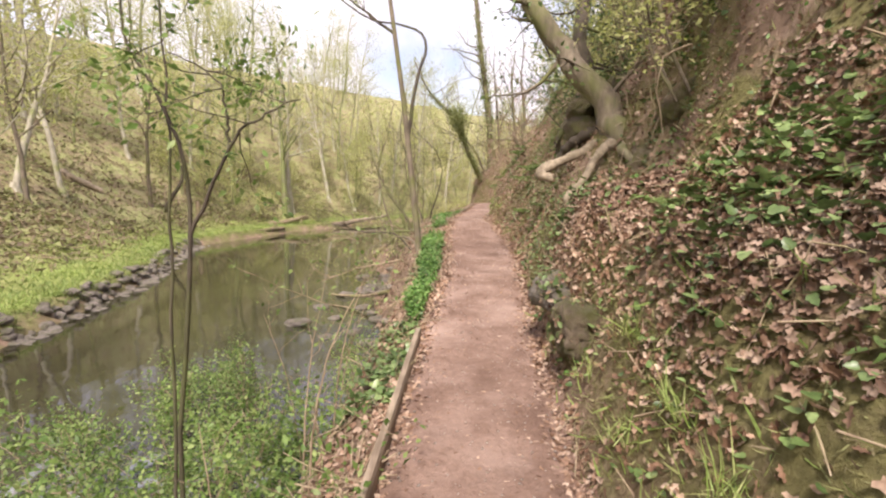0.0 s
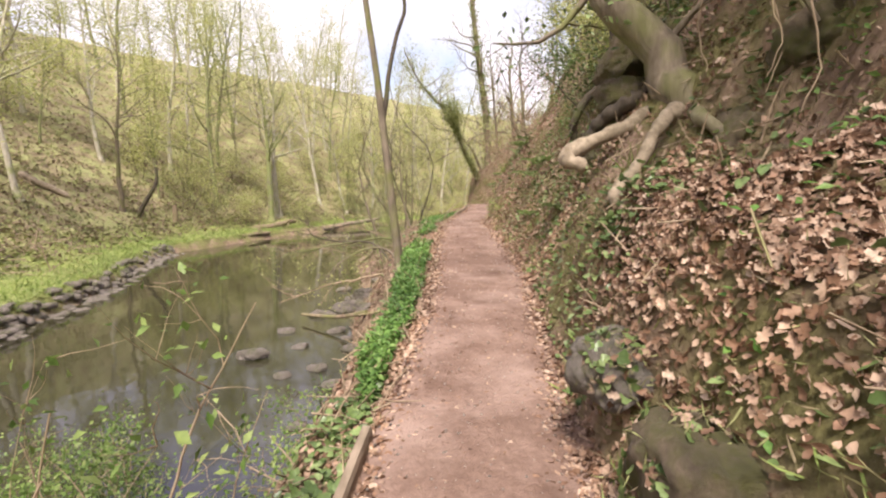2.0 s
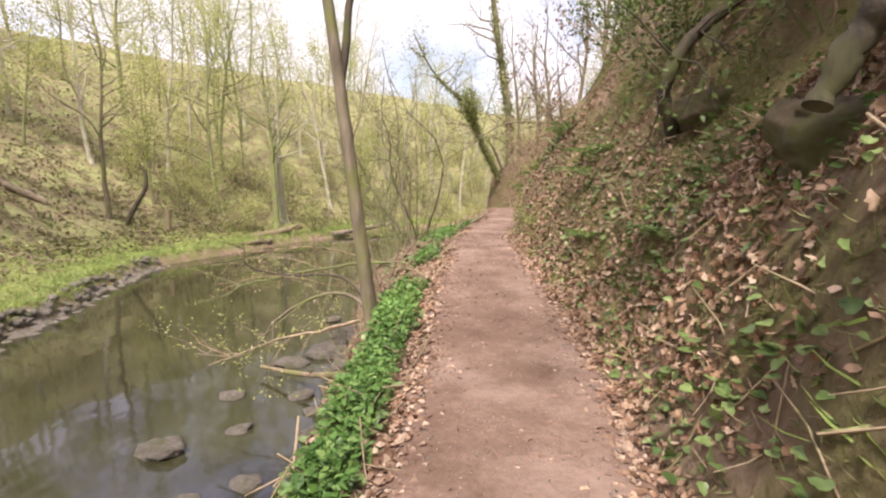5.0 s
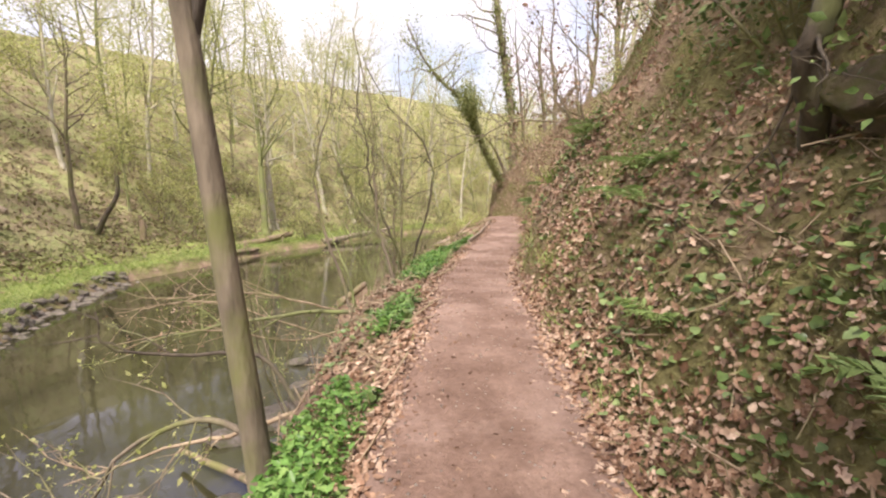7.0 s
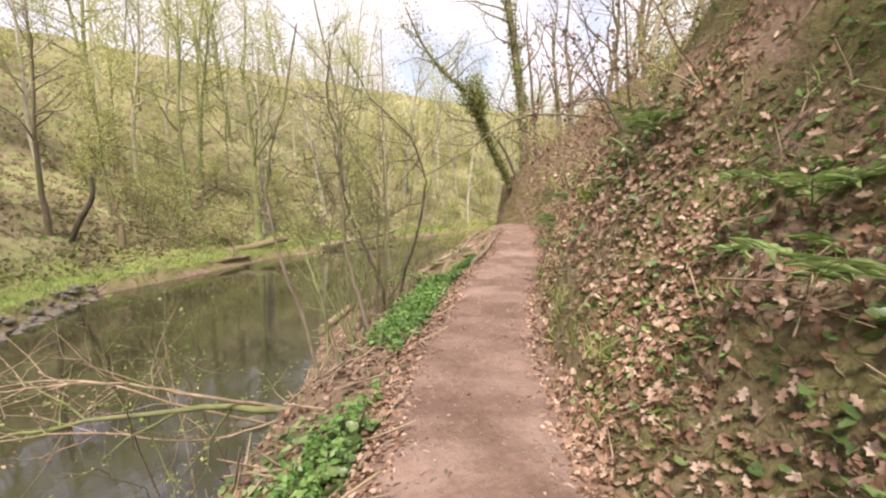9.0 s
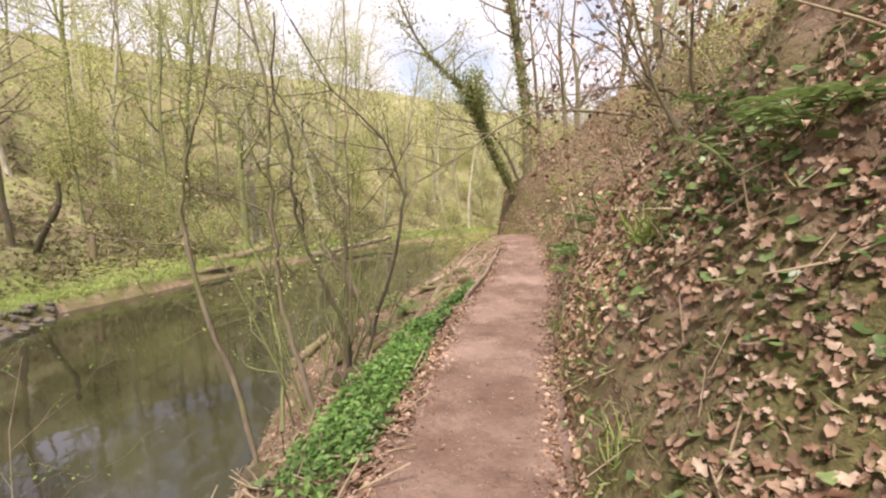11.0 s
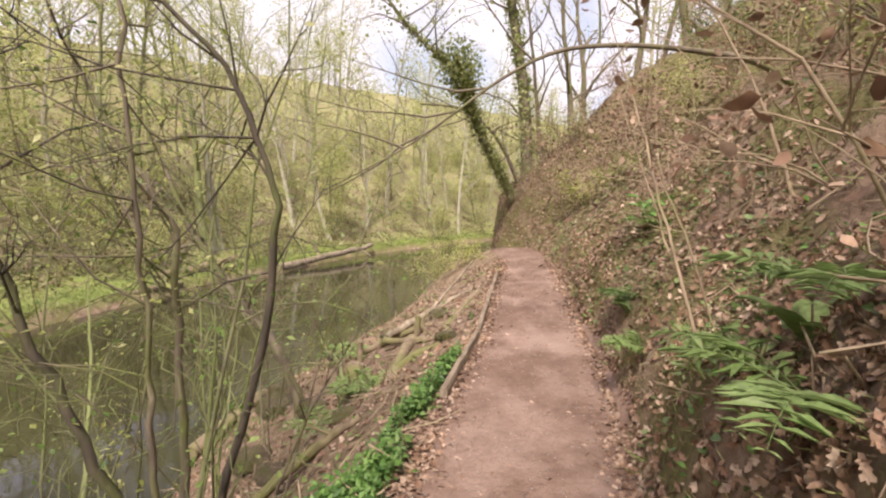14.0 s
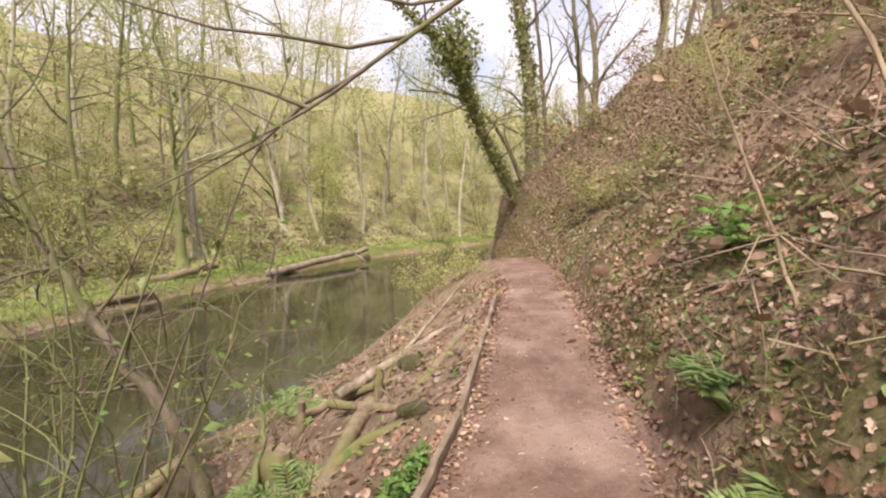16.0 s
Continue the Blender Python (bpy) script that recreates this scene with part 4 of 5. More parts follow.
stone("rock", (1.04, 3.5, .48), (.22, .32, .26), 1, M_ROCK, "large mossy sandstone block beside the path", "rock")
stone("rock", (1.02, 4.12, .66), (.19, .26, .17), 2, M_STONE, "flat grey rock ledge under ivy", "rock")
stone("rock", (1.85, 4.05, .85), (.5, .55, .25), 3, M_ROCK, "mossy boulder in the leafy bank", "rock")
stone("rock", (1.5, 2.6, .35), (.4, .4, .25), 4, M_ROCK, "rounded mossy rock among fallen leaves", "rock")
for k, (x, y, z, a, b, c) in enumerate([(1.98, 4.95, 1.5, .26, .3, .2), (2.2, 5.0, 1.8, .3, .3, .2), (2.15, 4.6, 1.5, .28, .26, .2), (2.08, 5.4, 1.7, .2, .26, .16), (2.4, 5.4, 2.2, .3, .36, .24), (1.85, 6.5, 2.3, .22, .3, .2), (2.0, 6.8, 2.7, .26, .3, .24), (1.75, 5.6, 1.5, .16, .2, .16), (2.45, 4.8, 2.3, .32, .34, .26), (1.9, 6.7, 1.7, .28, .36, .24), (2.7, 6.8, 2.8, .45, .5, .35), (2.85, 4.3, 2.8, .45, .45, .3), (2.6, 9.3, 2.2, .3, .36, .22), (2.2, 9.9, 1.75, .14, .12, .09), (2.0, 10.1, 1.6, .1, .1, .07)]):
    stone("rock", (x, y, z), (a, b, c), 80 + k, M_ROCK if k < 14 else M_STONE, "weathered rock outcrop bedded in the steep bank", "rock", "bank rocks")
for k, (x, y, s) in enumerate([(-3.0, 9.9, .3), (-2.35, 10.4, .17), (-1.55, 12.6, .32), (-2.5, 12.7, .3), (-2.0, 13.3, .42), (-1.5, 13.2, .38), (-2.9, 11.4, .2), (-1.3, 8.6, .22), (-1.75, 9.3, .2), (-2.1, 14.4, .25), (-1.9, 11.4, .2), (-2.6, 15.6, .24), (-1.35, 10.2, .22), (-1.75, 14.0, .35), (-1.45, 12.0, .18), (-1.1, 9.6, .16), (-1.2, 11.2, .2), (-1.6, 15.2, .22), (-2.2, 9.0, .16), (-1.6, 10.9, .14), (-1.5, 7.4, .14)]):
    stone("stream_stone", (x, y, max(WATER + s * .06, level_at(x, y) + s * .12)), (s, s * .75, s * .38), 10 + k, M_STONE, "pale water-worn stone standing in the shallow stream", "stone", "stream stones")
r = np.random.default_rng(5)
SHORE = [stone("shore_stone", (-8.2 - k * .1, 11 + .2 * k, WATER + .05), (.11 + .035 * k, .09 + .025 * k, .07 + .012 * k), 40 + k, M_STONE, "grey stone in the bank of the far shore", "stone", "shore stones") for k in range(4)]
for k in range(280):
    y = r.uniform(8.5, 25)
    x = float(np.interp(y, FAR_Y, FAR_X)) - r.triangular(-.5, .05, .4)
    copy_thing(SHORE[k % 4], pose(x, y, max(level_at(x, y), WATER - .04) - .01, r.uniform(-15, 15), r.uniform(-15, 15), r.uniform(0, 360)))

# ---------------------------------------------------------------- the arching branch and boughs over the bank
t = thing("arching_branch", (3.9, 18.5, level_at(3.9, 18.5)), "long bare branch arching over the path from the bank", "branch")
o = np.array([3.9, 18.5, level_at(3.9, 18.5)])
g, ends = Geo(), []
r = np.random.default_rng(61)
main = bend(np.array([(3.9, 18.5, o[2] - .1), (3.35, 18.3, 3.35), (2.7, 18.1, 3.42), (2.1, 18, 3.45), (1.6, 18, 3.42), (1.15, 18, 3.22), (.7, 17.9, 2.9), (.3, 17.9, 2.65), (-.3, 17.8, 2.35)]) - o, 30)
tube(g, main, np.linspace(.03, .004, 30), 7)
for k, (i, d) in enumerate([(12, (.1, .2, 1)), (19, (-.8, .1, -.1)), (21, (-.9, 0, .1)), (23, (-.7, -.2, -.5)), (25, (-.8, .3, .2)), (16, (-.6, -.3, .5))]):
    limb(g, ends, main[i], d, 1.3, .011, r, 1, 2, (0, 5), 6)
part("limb", g, M_BARK, t)
part("foliage", leaves_on(ends, 1, .05, r), M_SPRING, t)


def bough(ctrl, r0, r1, mat, label, seed, kids=8, leafy=None, length=1.0):
    r = np.random.default_rng(seed)
    base = np.array(ctrl[0], float)
    t = thing("overhanging_tree", base, label, "tree")
    g, ends = Geo(), []
    pts = bend(np.array(ctrl, float) - base, 20, r0 * .15, r)
    tube(g, pts, np.linspace(r0, r1, 20), 9)
    for k in range(kids):
        i = int(r.integers(7, 19))
        limb(g, ends, pts[i], r.normal(0, 1, 3) + (-.3, 0, .3), length * r.uniform(.6, 1.3), max(r0 * .18, .012), r, 1, 2, (0, 4), 6, .25)
    part("trunk", g, mat, t)
    if leafy:
        part("foliage", leaves_on(ends, 2, .07, r, LEAF), leafy, t)
    return t


bough([(2.4, 5.85, 1.85), (2.18, 5.85, 2.12), (2.0, 6.05, 2.5), (1.6, 6.3, 3.15), (1.15, 6.6, 3.95), (.95, 7.0, 5.2)], .21, .09, M_BARK, "old leaning tree rooted in the rocky bank", 71, 8, M_IVY)
bough([(2.4, 7.0, 2.4), (2.1, 7.1, 3.0), (2.0, 7.3, 3.8), (2.3, 7.6, 5.2)], .14, .08, M_BARK_DARK, "dark twisted tree on the steep bank", 72, 7, M_IVY)
bough([(2.5, 9.75, 1.9), (2.3, 9.5, 2.2), (2.22, 9.4, 2.5), (2.4, 9.45, 2.85), (2.75, 9.5, 3.15), (3.4, 9.7, 3.7)], .07, .055, M_BARK_DARK, "crooked mossy trunk growing out of the bank", 73, 6, M_IVY)
bough([(2.9, 10.0, 2.6), (2.85, 9.9, 3.4), (2.7, 9.8, 4.4), (2.6, 9.7, 6)], .1, .07, M_BARK_GREEN, "mossy upright trunk on the steep bank", 74, 8, M_SPRING)
bough([(2.9, 4.0, 2.8), (2.5, 4.3, 3.5), (2.0, 4.7, 4.4), (1.6, 5.0, 5.6)], .12, .07, M_BARK, "leaning tree above the rocks", 75, 10, M_SPRING)
bough([(2.6, 14.9, 2.2), (2.5, 15.2, 3.0), (2.45, 15.4, 3.9)], .03, .02, M_BARK, "thin dark sapling on the leafy bank", 76, 4)

# ---------------------------------------------------------------- low plants and litter
def litter(name, count, place, size, shape, mat, label, category, seed, tilt=.4, lift=.012):
    r = np.random.default_rng(seed)
    x, y = place(r, count)
    n = len(x)
    g = Geo()
    scatter(g, shape, ground_points(x, y, lift), slope_normal(x, y), size * r.uniform(.55, 1.35, n), r, tilt)
    return tagged(part(name, g, mat), label, category, kind="stuff")


def clumped(x, y, k, seed, cut):
    return wavy(x, y, k, seed) > cut


def on_bank(r, n):
    y = r.uniform(-1, 30, n)
    x = np.interp(y, ST_Y, PATH_R) + .02 + r.gamma(1.3, np.interp(y, [0, 14, 20, 30], [.9, 1.0, 2.0, 2.8]))
    keep = clumped(x, y, 2.1, 3.0, .25) | (r.random(n) < .12)
    return x[keep], y[keep]


def on_edges(r, n):
    y = r.uniform(.5, 24, n)
    xl, xr, *_ = stations(y)
    left = r.random(n) < .55
    off = r.gamma(1.2, np.where(left, .17, .1))
    x = np.where(left, xl - .16 + off, xr + .08 - off)
    keep = (x > xl - .3) & (x < xr + .1)
    return x[keep], y[keep]


def on_path(r, n):
    y = r.uniform(1, 24, n)
    xl, xr, *_ = stations(y)
    return xl + (xr - xl) * r.random(n), y


def on_near_bank(r, n):
    y = r.uniform(0, 24, n)
    xl, xr, pz, wn, wf = stations(y)
    x = wn + (xl - wn) * r.random(n)
    keep = clumped(x, y, 2.0, 6.0, -.2) | (r.random(n) < .4)
    return x[keep], y[keep]


def on_hill(r, n):
    y = r.uniform(8, 60, n)
    x = np.interp(y, FAR_Y, FAR_X) - 1.5 - r.gamma(1.5, 6, n)
    return x, y


def close_bank(r, n):
    x, y = on_bank(r, n)
    keep = x < np.interp(y, ST_Y, PATH_R) + 1.6
    return x[keep], y[keep]


def on_slope(r, n):
    y = r.uniform(-1, 30, n)
    return np.interp(y, ST_Y, PATH_R) + .02 + r.gamma(1.3, np.interp(y, [0, 14, 20, 30], [1.1, 1.2, 2.2, 3])), y


def drifts(r, n):
    heaps = [(1.2, 2.1, .15, .3), (1.3, 1.7, .2, .3), (1.35, 2.6, .15, .25), (1.6, 2.9, .2, .3), (1.7, 14.0, .25, .4), (1.85, 13.2, .25, .4), (1.65, 14.7, .2, .3), (1.75, 15.3, .2, .3), (1.35, 4.1, .22, .35), (1.4, 4.0, .2, .35), (1.55, 4.3, .2, .35), (1.3, 4.4, .15, .3), (1.5, 4.2, .25, .4), (1.4, 4.4, .3, .5), (1.3, 3.9, .2, .3), (1.6, 3.9, .2, .35), (2.0, 7.4, .35, .5), (1.5, 7.2, .25, .5), (1.45, 10.2, .2, .5), (1.85, 2.4, .25, .35), (2.3, 10.4, .4, .5), (3.1, 19.6, .5, .7), (1.75, 14.2, .35, .5), (1.5, 11.4, .25, .4), (1.75, 8.0, .3, .5), (2.6, 20.5, .4, .6), (1.35, 9.0, .15, .5),
             (2.0, 12.6, .3, .5), (2.2, 16.2, .3, .6), (3.4, 23, .6, .9), (3.7, 21, .6, .8), (4.6, 22.5, .7, .9), (4, 18.8, .5, .8), (5.2, 25, .8, 1.2), (3.2, 25.5, .7, .9), (2.9, 17.8, .4, .7), (2.4, 19.6, .25, .8), (2.5, 5.4, .4, .6), (1.9, 6.8, .3, .4)]
    h = np.array(heaps)[r.integers(0, len(heaps), n)]
    x, y = h[:, 0] + r.normal(0, 1, n) * h[:, 2], h[:, 1] + r.normal(0, 1, n) * h[:, 3]
    keep = x > np.interp(y, ST_Y, PATH_R)
    return x[keep], y[keep]


litter("fallen_leaves", 36000, drifts, .052, OAK, M_DRY, "deep drifts of dry pinkish-brown leaves on the bank", "fallen leaves", 79, .75, .035)
litter("fallen_leaves", 6000, close_bank, .048, OAK, M_DRY, "dry lobed brown leaves drifted on the lower bank", "fallen leaves", 80, .6, .02)
litter("fallen_leaves", 52000, on_bank, .038, DRY, M_DRY, "dry brown leaves drifted over the steep bank", "fallen leaves", 81, .6, .02)
litter("fallen_leaves", 24000, on_edges, .047, DRY, M_DRY, "dry leaves gathered along the path edges", "fallen leaves", 82, .4)
litter("fallen_leaves", 4600, on_path, .033, DRY, M_DRY, "scattered small dry leaves on the path", "fallen leaves", 83, .2)
litter("fallen_leaves", 20000, on_near_bank, .055, DRY, M_DRY, "dry leaves on the bank above the stream", "fallen leaves", 84, .5)
litter("hillside_litter", 44000, on_hill, .17, SMALL, M_HERB, "mossy leaf litter and herbs on the far hillside", "undergrowth", 85, .7)
litter("fallen_twigs", 2600, on_hill, 1.1, STICK, M_TWIG, "dead twigs strewn over the far hillside", "twigs", 86, .5, .05)
litter("fallen_twigs", 1800, on_slope, .33, STICK, M_TWIG, "dead stems and twigs lying on the bank", "twigs", 87, .5, .04)
litter("fallen_twigs", 1700, on_near_bank, .42, STICK, M_TWIG, "broken twigs on the stream bank", "twigs", 88, .4, .03)


def garlic_strip(r, n):
    y = r.uniform(4.8, 18.4, n)
    xl, xr, pz, wn, wf = stations(y)
    width = np.interp(y, [4.8, 5.6, 9, 11, 12.5, 14, 16, 16.8, 18.4], [.06, .28, .38, .26, .3, .5, .42, .22, .1])
    x = xl - .1 - width * (1 + .4 * wavy(y, y * .4, 3.0, 5.0)) * r.random(n) ** .9
    dense = np.interp(y, [5, 8, 10, 12, 13, 14, 17, 18.4], [.7, .9, .6, .18, .25, 1, 1, .5])
    keep = (r.random(n) < dense) & (wavy(x, y, 2.6, 8.0) > -.5 + .6 * ((y > 9.3) & (y < 13.3)))
    return x[keep], y[keep]


def ivy_bank(r, n):
    y = r.uniform(1, 28, n)
    x = np.interp(y, ST_Y, PATH_R) + .03 + r.gamma(1.4, .9, n)
    keep = clumped(x, y, 1.5, 11.0, .12) & (r.random(n) < np.interp(y, [4, 6, 13, 17], [.6, .45, .5, .35]))
    return x[keep], y[keep]


def ivy_left(r, n):
    y = r.uniform(3, 14, n)
    xl, xr, pz, wn, wf = stations(y)
    x = xl - .05 - r.gamma(1.5, .16, n)
    keep = (x > wn) & clumped(x, y, 2.5, 4.0, -.1)
    return x[keep], y[keep]


def herbs(name, count, place, size, mat, label, category, seed, stalk=.1, shape=LEAF):
    """Upright clumps: leaves held above the ground on all sides."""
    r = np.random.default_rng(seed)
    x, y = place(r, count)
    n = len(x)
    g = Geo()
    p = ground_points(x, y, 0) + np.stack([np.zeros(n), np.zeros(n), stalk * r.random(n)], -1)
    scatter(g, shape, p, np.tile([0, 0, 1.0], (n, 1)), size * r.uniform(.6, 1.3, n), r, .45)
    return tagged(part(name, g, mat), label, category, kind="stuff")


herbs("green_herbs", 24000, garlic_strip, .052, M_GARLIC, "bright green leafy herbs along the path edge", "herbs", 91, .14)
herbs("ivy", 17000, ivy_bank, .05, M_IVY, "dark ivy trailing over the steep bank", "ivy", 92, .08, IVY)
def ivy_heaps(r, n):
    heaps = [(1.5, 2.7, .2, .3), (1.7, 2.2, .25, .3), (1.35, 2.3, .15, .25), (2.4, 4.9, .3, .4), (1.25, 5.0, .15, .3), (1.3, 6.6, .2, .5), (2.0, 8.4, .3, .5), (1.5, 1.6, .3, .4), (1.7, 9.9, .3, .4), (1.9, 13.2, .25, .4)]
    h = np.array(heaps)[r.integers(0, len(heaps), n)]
    x, y = h[:, 0] + r.normal(0, 1, n) * h[:, 2], h[:, 1] + r.normal(0, 1, n) * h[:, 3]
    keep = x > np.interp(y, ST_Y, PATH_R) + .03
    return x[keep], y[keep]


herbs("ivy", 4200, ivy_heaps, .055, M_IVY, "thick mats of dark ivy on the bank", "ivy", 99, .1, IVY)
herbs("ivy", 4200, ivy_left, .06, M_IVY, "ivy creeping down the stream bank", "ivy", 93, .06, IVY)


def bank_green(r, n):
    y = r.uniform(0, 26, n)
    x = np.interp(y, ST_Y, PATH_R) + .03 + r.gamma(1.3, 1.0, n)
    keep = clumped(x, y, 2.3, 21.0, .22) & (r.random(n) < np.interp(y, [5, 7, 14, 17], [.75, .6, .6, .35]))
    return x[keep], y[keep]


herbs("green_herbs", 24000, bank_green, .048, M_GARLIC, "fresh green plants growing through the leaf litter", "herbs", 94, .12)


def shelf_grass(r, n):
    y = r.uniform(8, 56, n)
    x = np.interp(y, FAR_Y, FAR_X) - .1 - r.gamma(1.4, .9, n)
    return x, y


def bank_grass(r, n):
    y = r.uniform(0, 26, n)
    x = np.interp(y, ST_Y, PATH_R) + r.gamma(1.2, .8, n)
    keep = clumped(x, y, 3.3, 17.0, .35) | ((y < 3.2) & (x < 1.3) & (r.random(n) < .5))
    return x[keep], y[keep]


def far_grass(r, n):
    y = r.uniform(8, 50, n)
    x = np.interp(y, FAR_Y, FAR_X) - 2 - r.gamma(1.4, 4, n)
    keep = clumped(x, y, .9, 2.0, -.1)
    return x[keep], y[keep]


def stream_bank_green(r, n):
    x, y = on_near_bank(r, n)
    keep = clumped(x, y, 2.2, 13.0, .25) & (y > 10)
    return x[keep], y[keep]


herbs("green_herbs", 7000, stream_bank_green, .06, M_YOUNG, "small green plants on the stream bank", "herbs", 101, .08)
herbs("moss_tufts", 12000, on_near_bank, .07, M_HERB, "moss and dry grass on the stream bank", "moss", 102, .0, BLADE)
herbs("grass", 40000, shelf_grass, .19, M_GRASS, "bright green grass on the far shore", "grass", 95, .0, BLADE)
herbs("moss_tufts", 85000, on_slope, .062, M_HERB, "brownish moss and fine grass covering the bank soil", "moss", 98, .0, BLADE)
herbs("grass", 16000, bank_grass, .11, M_GRASS, "thin grass tufts on the bank", "grass", 96, .0, BLADE)
herbs("undergrowth", 20000, far_grass, .22, M_HERB, "low brambles and herbs on the far hillside", "undergrowth", 97, .15, LEAF)


def moss_cover(r, n):
    x, y = on_slope(r, n)
    keep = clumped(x, y, 1.9, 27.0, -.05)
    return x[keep], y[keep]


herbs("moss_tufts", 75000, moss_cover, .055, M_MOSS, "olive green moss and fine grass over the bank", "moss", 103, .0, BLADE)


def fern(place, fronds, length, seed, label, mat=None, out=.75):
    r = np.random.default_rng(seed)
    t = thing("fern", place, label, "fern", "ferns")
    for k in range(fronds):
        a = 6.28 * k / fronds + r.normal(0, .25)
        L = length * r.uniform(.7, 1.1)
        s = np.linspace(0, 1, 16)
        pts = np.stack([math.cos(a) * out * L * s, math.sin(a) * out * L * s, L * (.75 * s - .62 * s ** 2.2)], -1)
        g = Geo()
        tube(g, pts, np.linspace(.005, .001, 16), 3)
        side = np.array([-math.sin(a), math.cos(a), 0])
        i = np.repeat(np.arange(2, 16), 2)
        sg = np.tile([1.0, -1.0], 14)
        al = unit(np.gradient(pts, axis=0))[i]
        scatter(g, SMALL, pts[i], np.tile([0, 0, 1.0], (28, 1)), L * .34 * np.sin(np.pi * (.12 + .86 * i / 16)), r, .1, side[None] * sg[:, None] + .5 * al, np.full(28, .36))
        part("frond", g, mat or M_FERN, t)
    return t


for k, (x, y, n, L) in enumerate([(2.0, 11.0, 5, .5), (2.05, 17.3, 9, .42), (2.25, 18.2, 7, .4), (1.62, 9.6, 6, .35), (2.75, 19.0, 7, .4), (2.0, 12.6, 7, .45), (-1.2, 21.4, 8, .6), (-.35, 19.0, 8, .5), (-.55, 19.5, 7, .5), (-.75, 20.6, 7, .5), (1.8, 8.2, 6, .4), (2.3, 13.8, 6, .4), (1.35, 2.9, 5, .3)]):
    fern((x, y, level_at(x, y)), n, L, 200 + k, "green fern with arching fronds on the leafy bank")


def strap_plant(place, count, length, seed, label):
    r = np.random.default_rng(seed)
    t = thing("strap_fern", place, label, "fern", "ferns")
    for k in range(count):
        a = r.uniform(0, 6.28)
        s = np.linspace(0, 1, 9)
        L = length * r.uniform(.7, 1.1)
        mid = np.stack([math.cos(a) * L * .6 * s, math.sin(a) * L * .6 * s, L * (.9 * s - .5 * s ** 2)], -1)
        w = .055 * np.sin(np.pi * np.clip(.1 + .88 * s, 0, 1)) * (1 + .15 * np.sin(s * 25))
        sd = np.array([-math.sin(a), math.cos(a), 0])
        v = np.concatenate([mid + sd * w[:, None] + (0, 0, .012), mid, mid - sd * w[:, None] + (0, 0, .012)])
        f = [(i, i + 1, 9 + i + 1, 9 + i) for i in range(8)] + [(9 + i, 9 + i + 1, 18 + i + 1, 18 + i) for i in range(8)]
        g = Geo()
        g.add(v, f)
        part("leaf", g, M_FERN, t)
    return t


for k, (x, y, n, L) in enumerate([(1.95, 12.9, 3, .5), (2.0, 15.6, 6, .35), (2.2, 18.0, 6, .3)]):
    strap_plant((x, y, level_at(x, y)), n, L, 230 + k, "hart's-tongue fern with long glossy strap leaves")

# dry stems and brambles over the bank
for k in range(92):
    r = np.random.default_rng(300 + k)
    y = r.uniform(11.5, 27) if k < 34 else r.uniform(16.5, 30) if k < 74 else r.uniform(25.5, 29.5)
    x = float(np.interp(y, ST_Y, PATH_R)) + (r.uniform(.3, 2.8) if k < 34 else r.uniform(1, 7) if k < 74 else r.uniform(.1, 2.2))
    t = thing("bramble", (x, y, level_at(x, y)), "dry arching bramble stems on the bank", "bramble", "brambles")
    ends = []
    for s in range(4):
        g = Geo()
        limb(g, ends, (0, 0, -.03), (r.normal(-.5, .5), r.normal(0, .6), .8), r.uniform(.8, 1.7), .008, r, 1, 2, (0, 5), 6, .16, -.06)
        part("stem", g, M_TWIG, t)
    part("foliage", leaves_on(ends, 1, .05, r, DRY, .06), M_DRY if k % 3 or k < 34 else M_YOUNG, t)

# leafy bushes high on the bank above the rocks
for k, (x, y, tall, mat) in enumerate([(2.6, 3.2, 1.6, M_IVY), (2.3, 4.6, 1.5, M_SPRING), (3.2, 5.2, 2.2, M_IVY), (2.8, 6.6, 1.6, M_SPRING), (3.3, 7.6, 2.0, M_SPRING), (2.9, 8.4, 1.2, M_IVY), (3.6, 9.6, 2.0, M_IVY), (4.2, 12, 1.8, M_SPRING), (3.2, 1.8, 1.8, M_SPRING), (4.6, 15, 1.8, M_IVY), (5.2, 19, 1.6, M_SPRING), (6, 23, 1.6, M_IVY), (3.6, 3.8, 2.4, M_IVY),
                                       (2.9, 4.6, 1.6, M_IVY), (3.0, 9.0, 1.5, M_SPRING), (2.9, 10.6, 1.3, M_IVY), (3.3, 11.3, 1.6, M_IVY), (3.0, 12.8, 1.1, M_IVY), (3.4, 13.8, 1.4, M_SPRING), (3.1, 8.0, 1.6, M_IVY), (3.9, 8.8, 2.0, M_IVY), (3.8, 6.2, 2.0, M_IVY), (4.0, 10.8, 1.8, M_IVY)]):
    shrub("bank_bush", (x, y, level_at(x, y)), "dense evergreen bush on the steep bank" if mat is M_IVY else "straggling bush with yellow-green young leaves on the bank", 6, tall, .016, 400 + k, M_BARK, .06, 2, mat, .6, (6, 4), "bank bushes", lean=(-.35, 0), drift=.12)

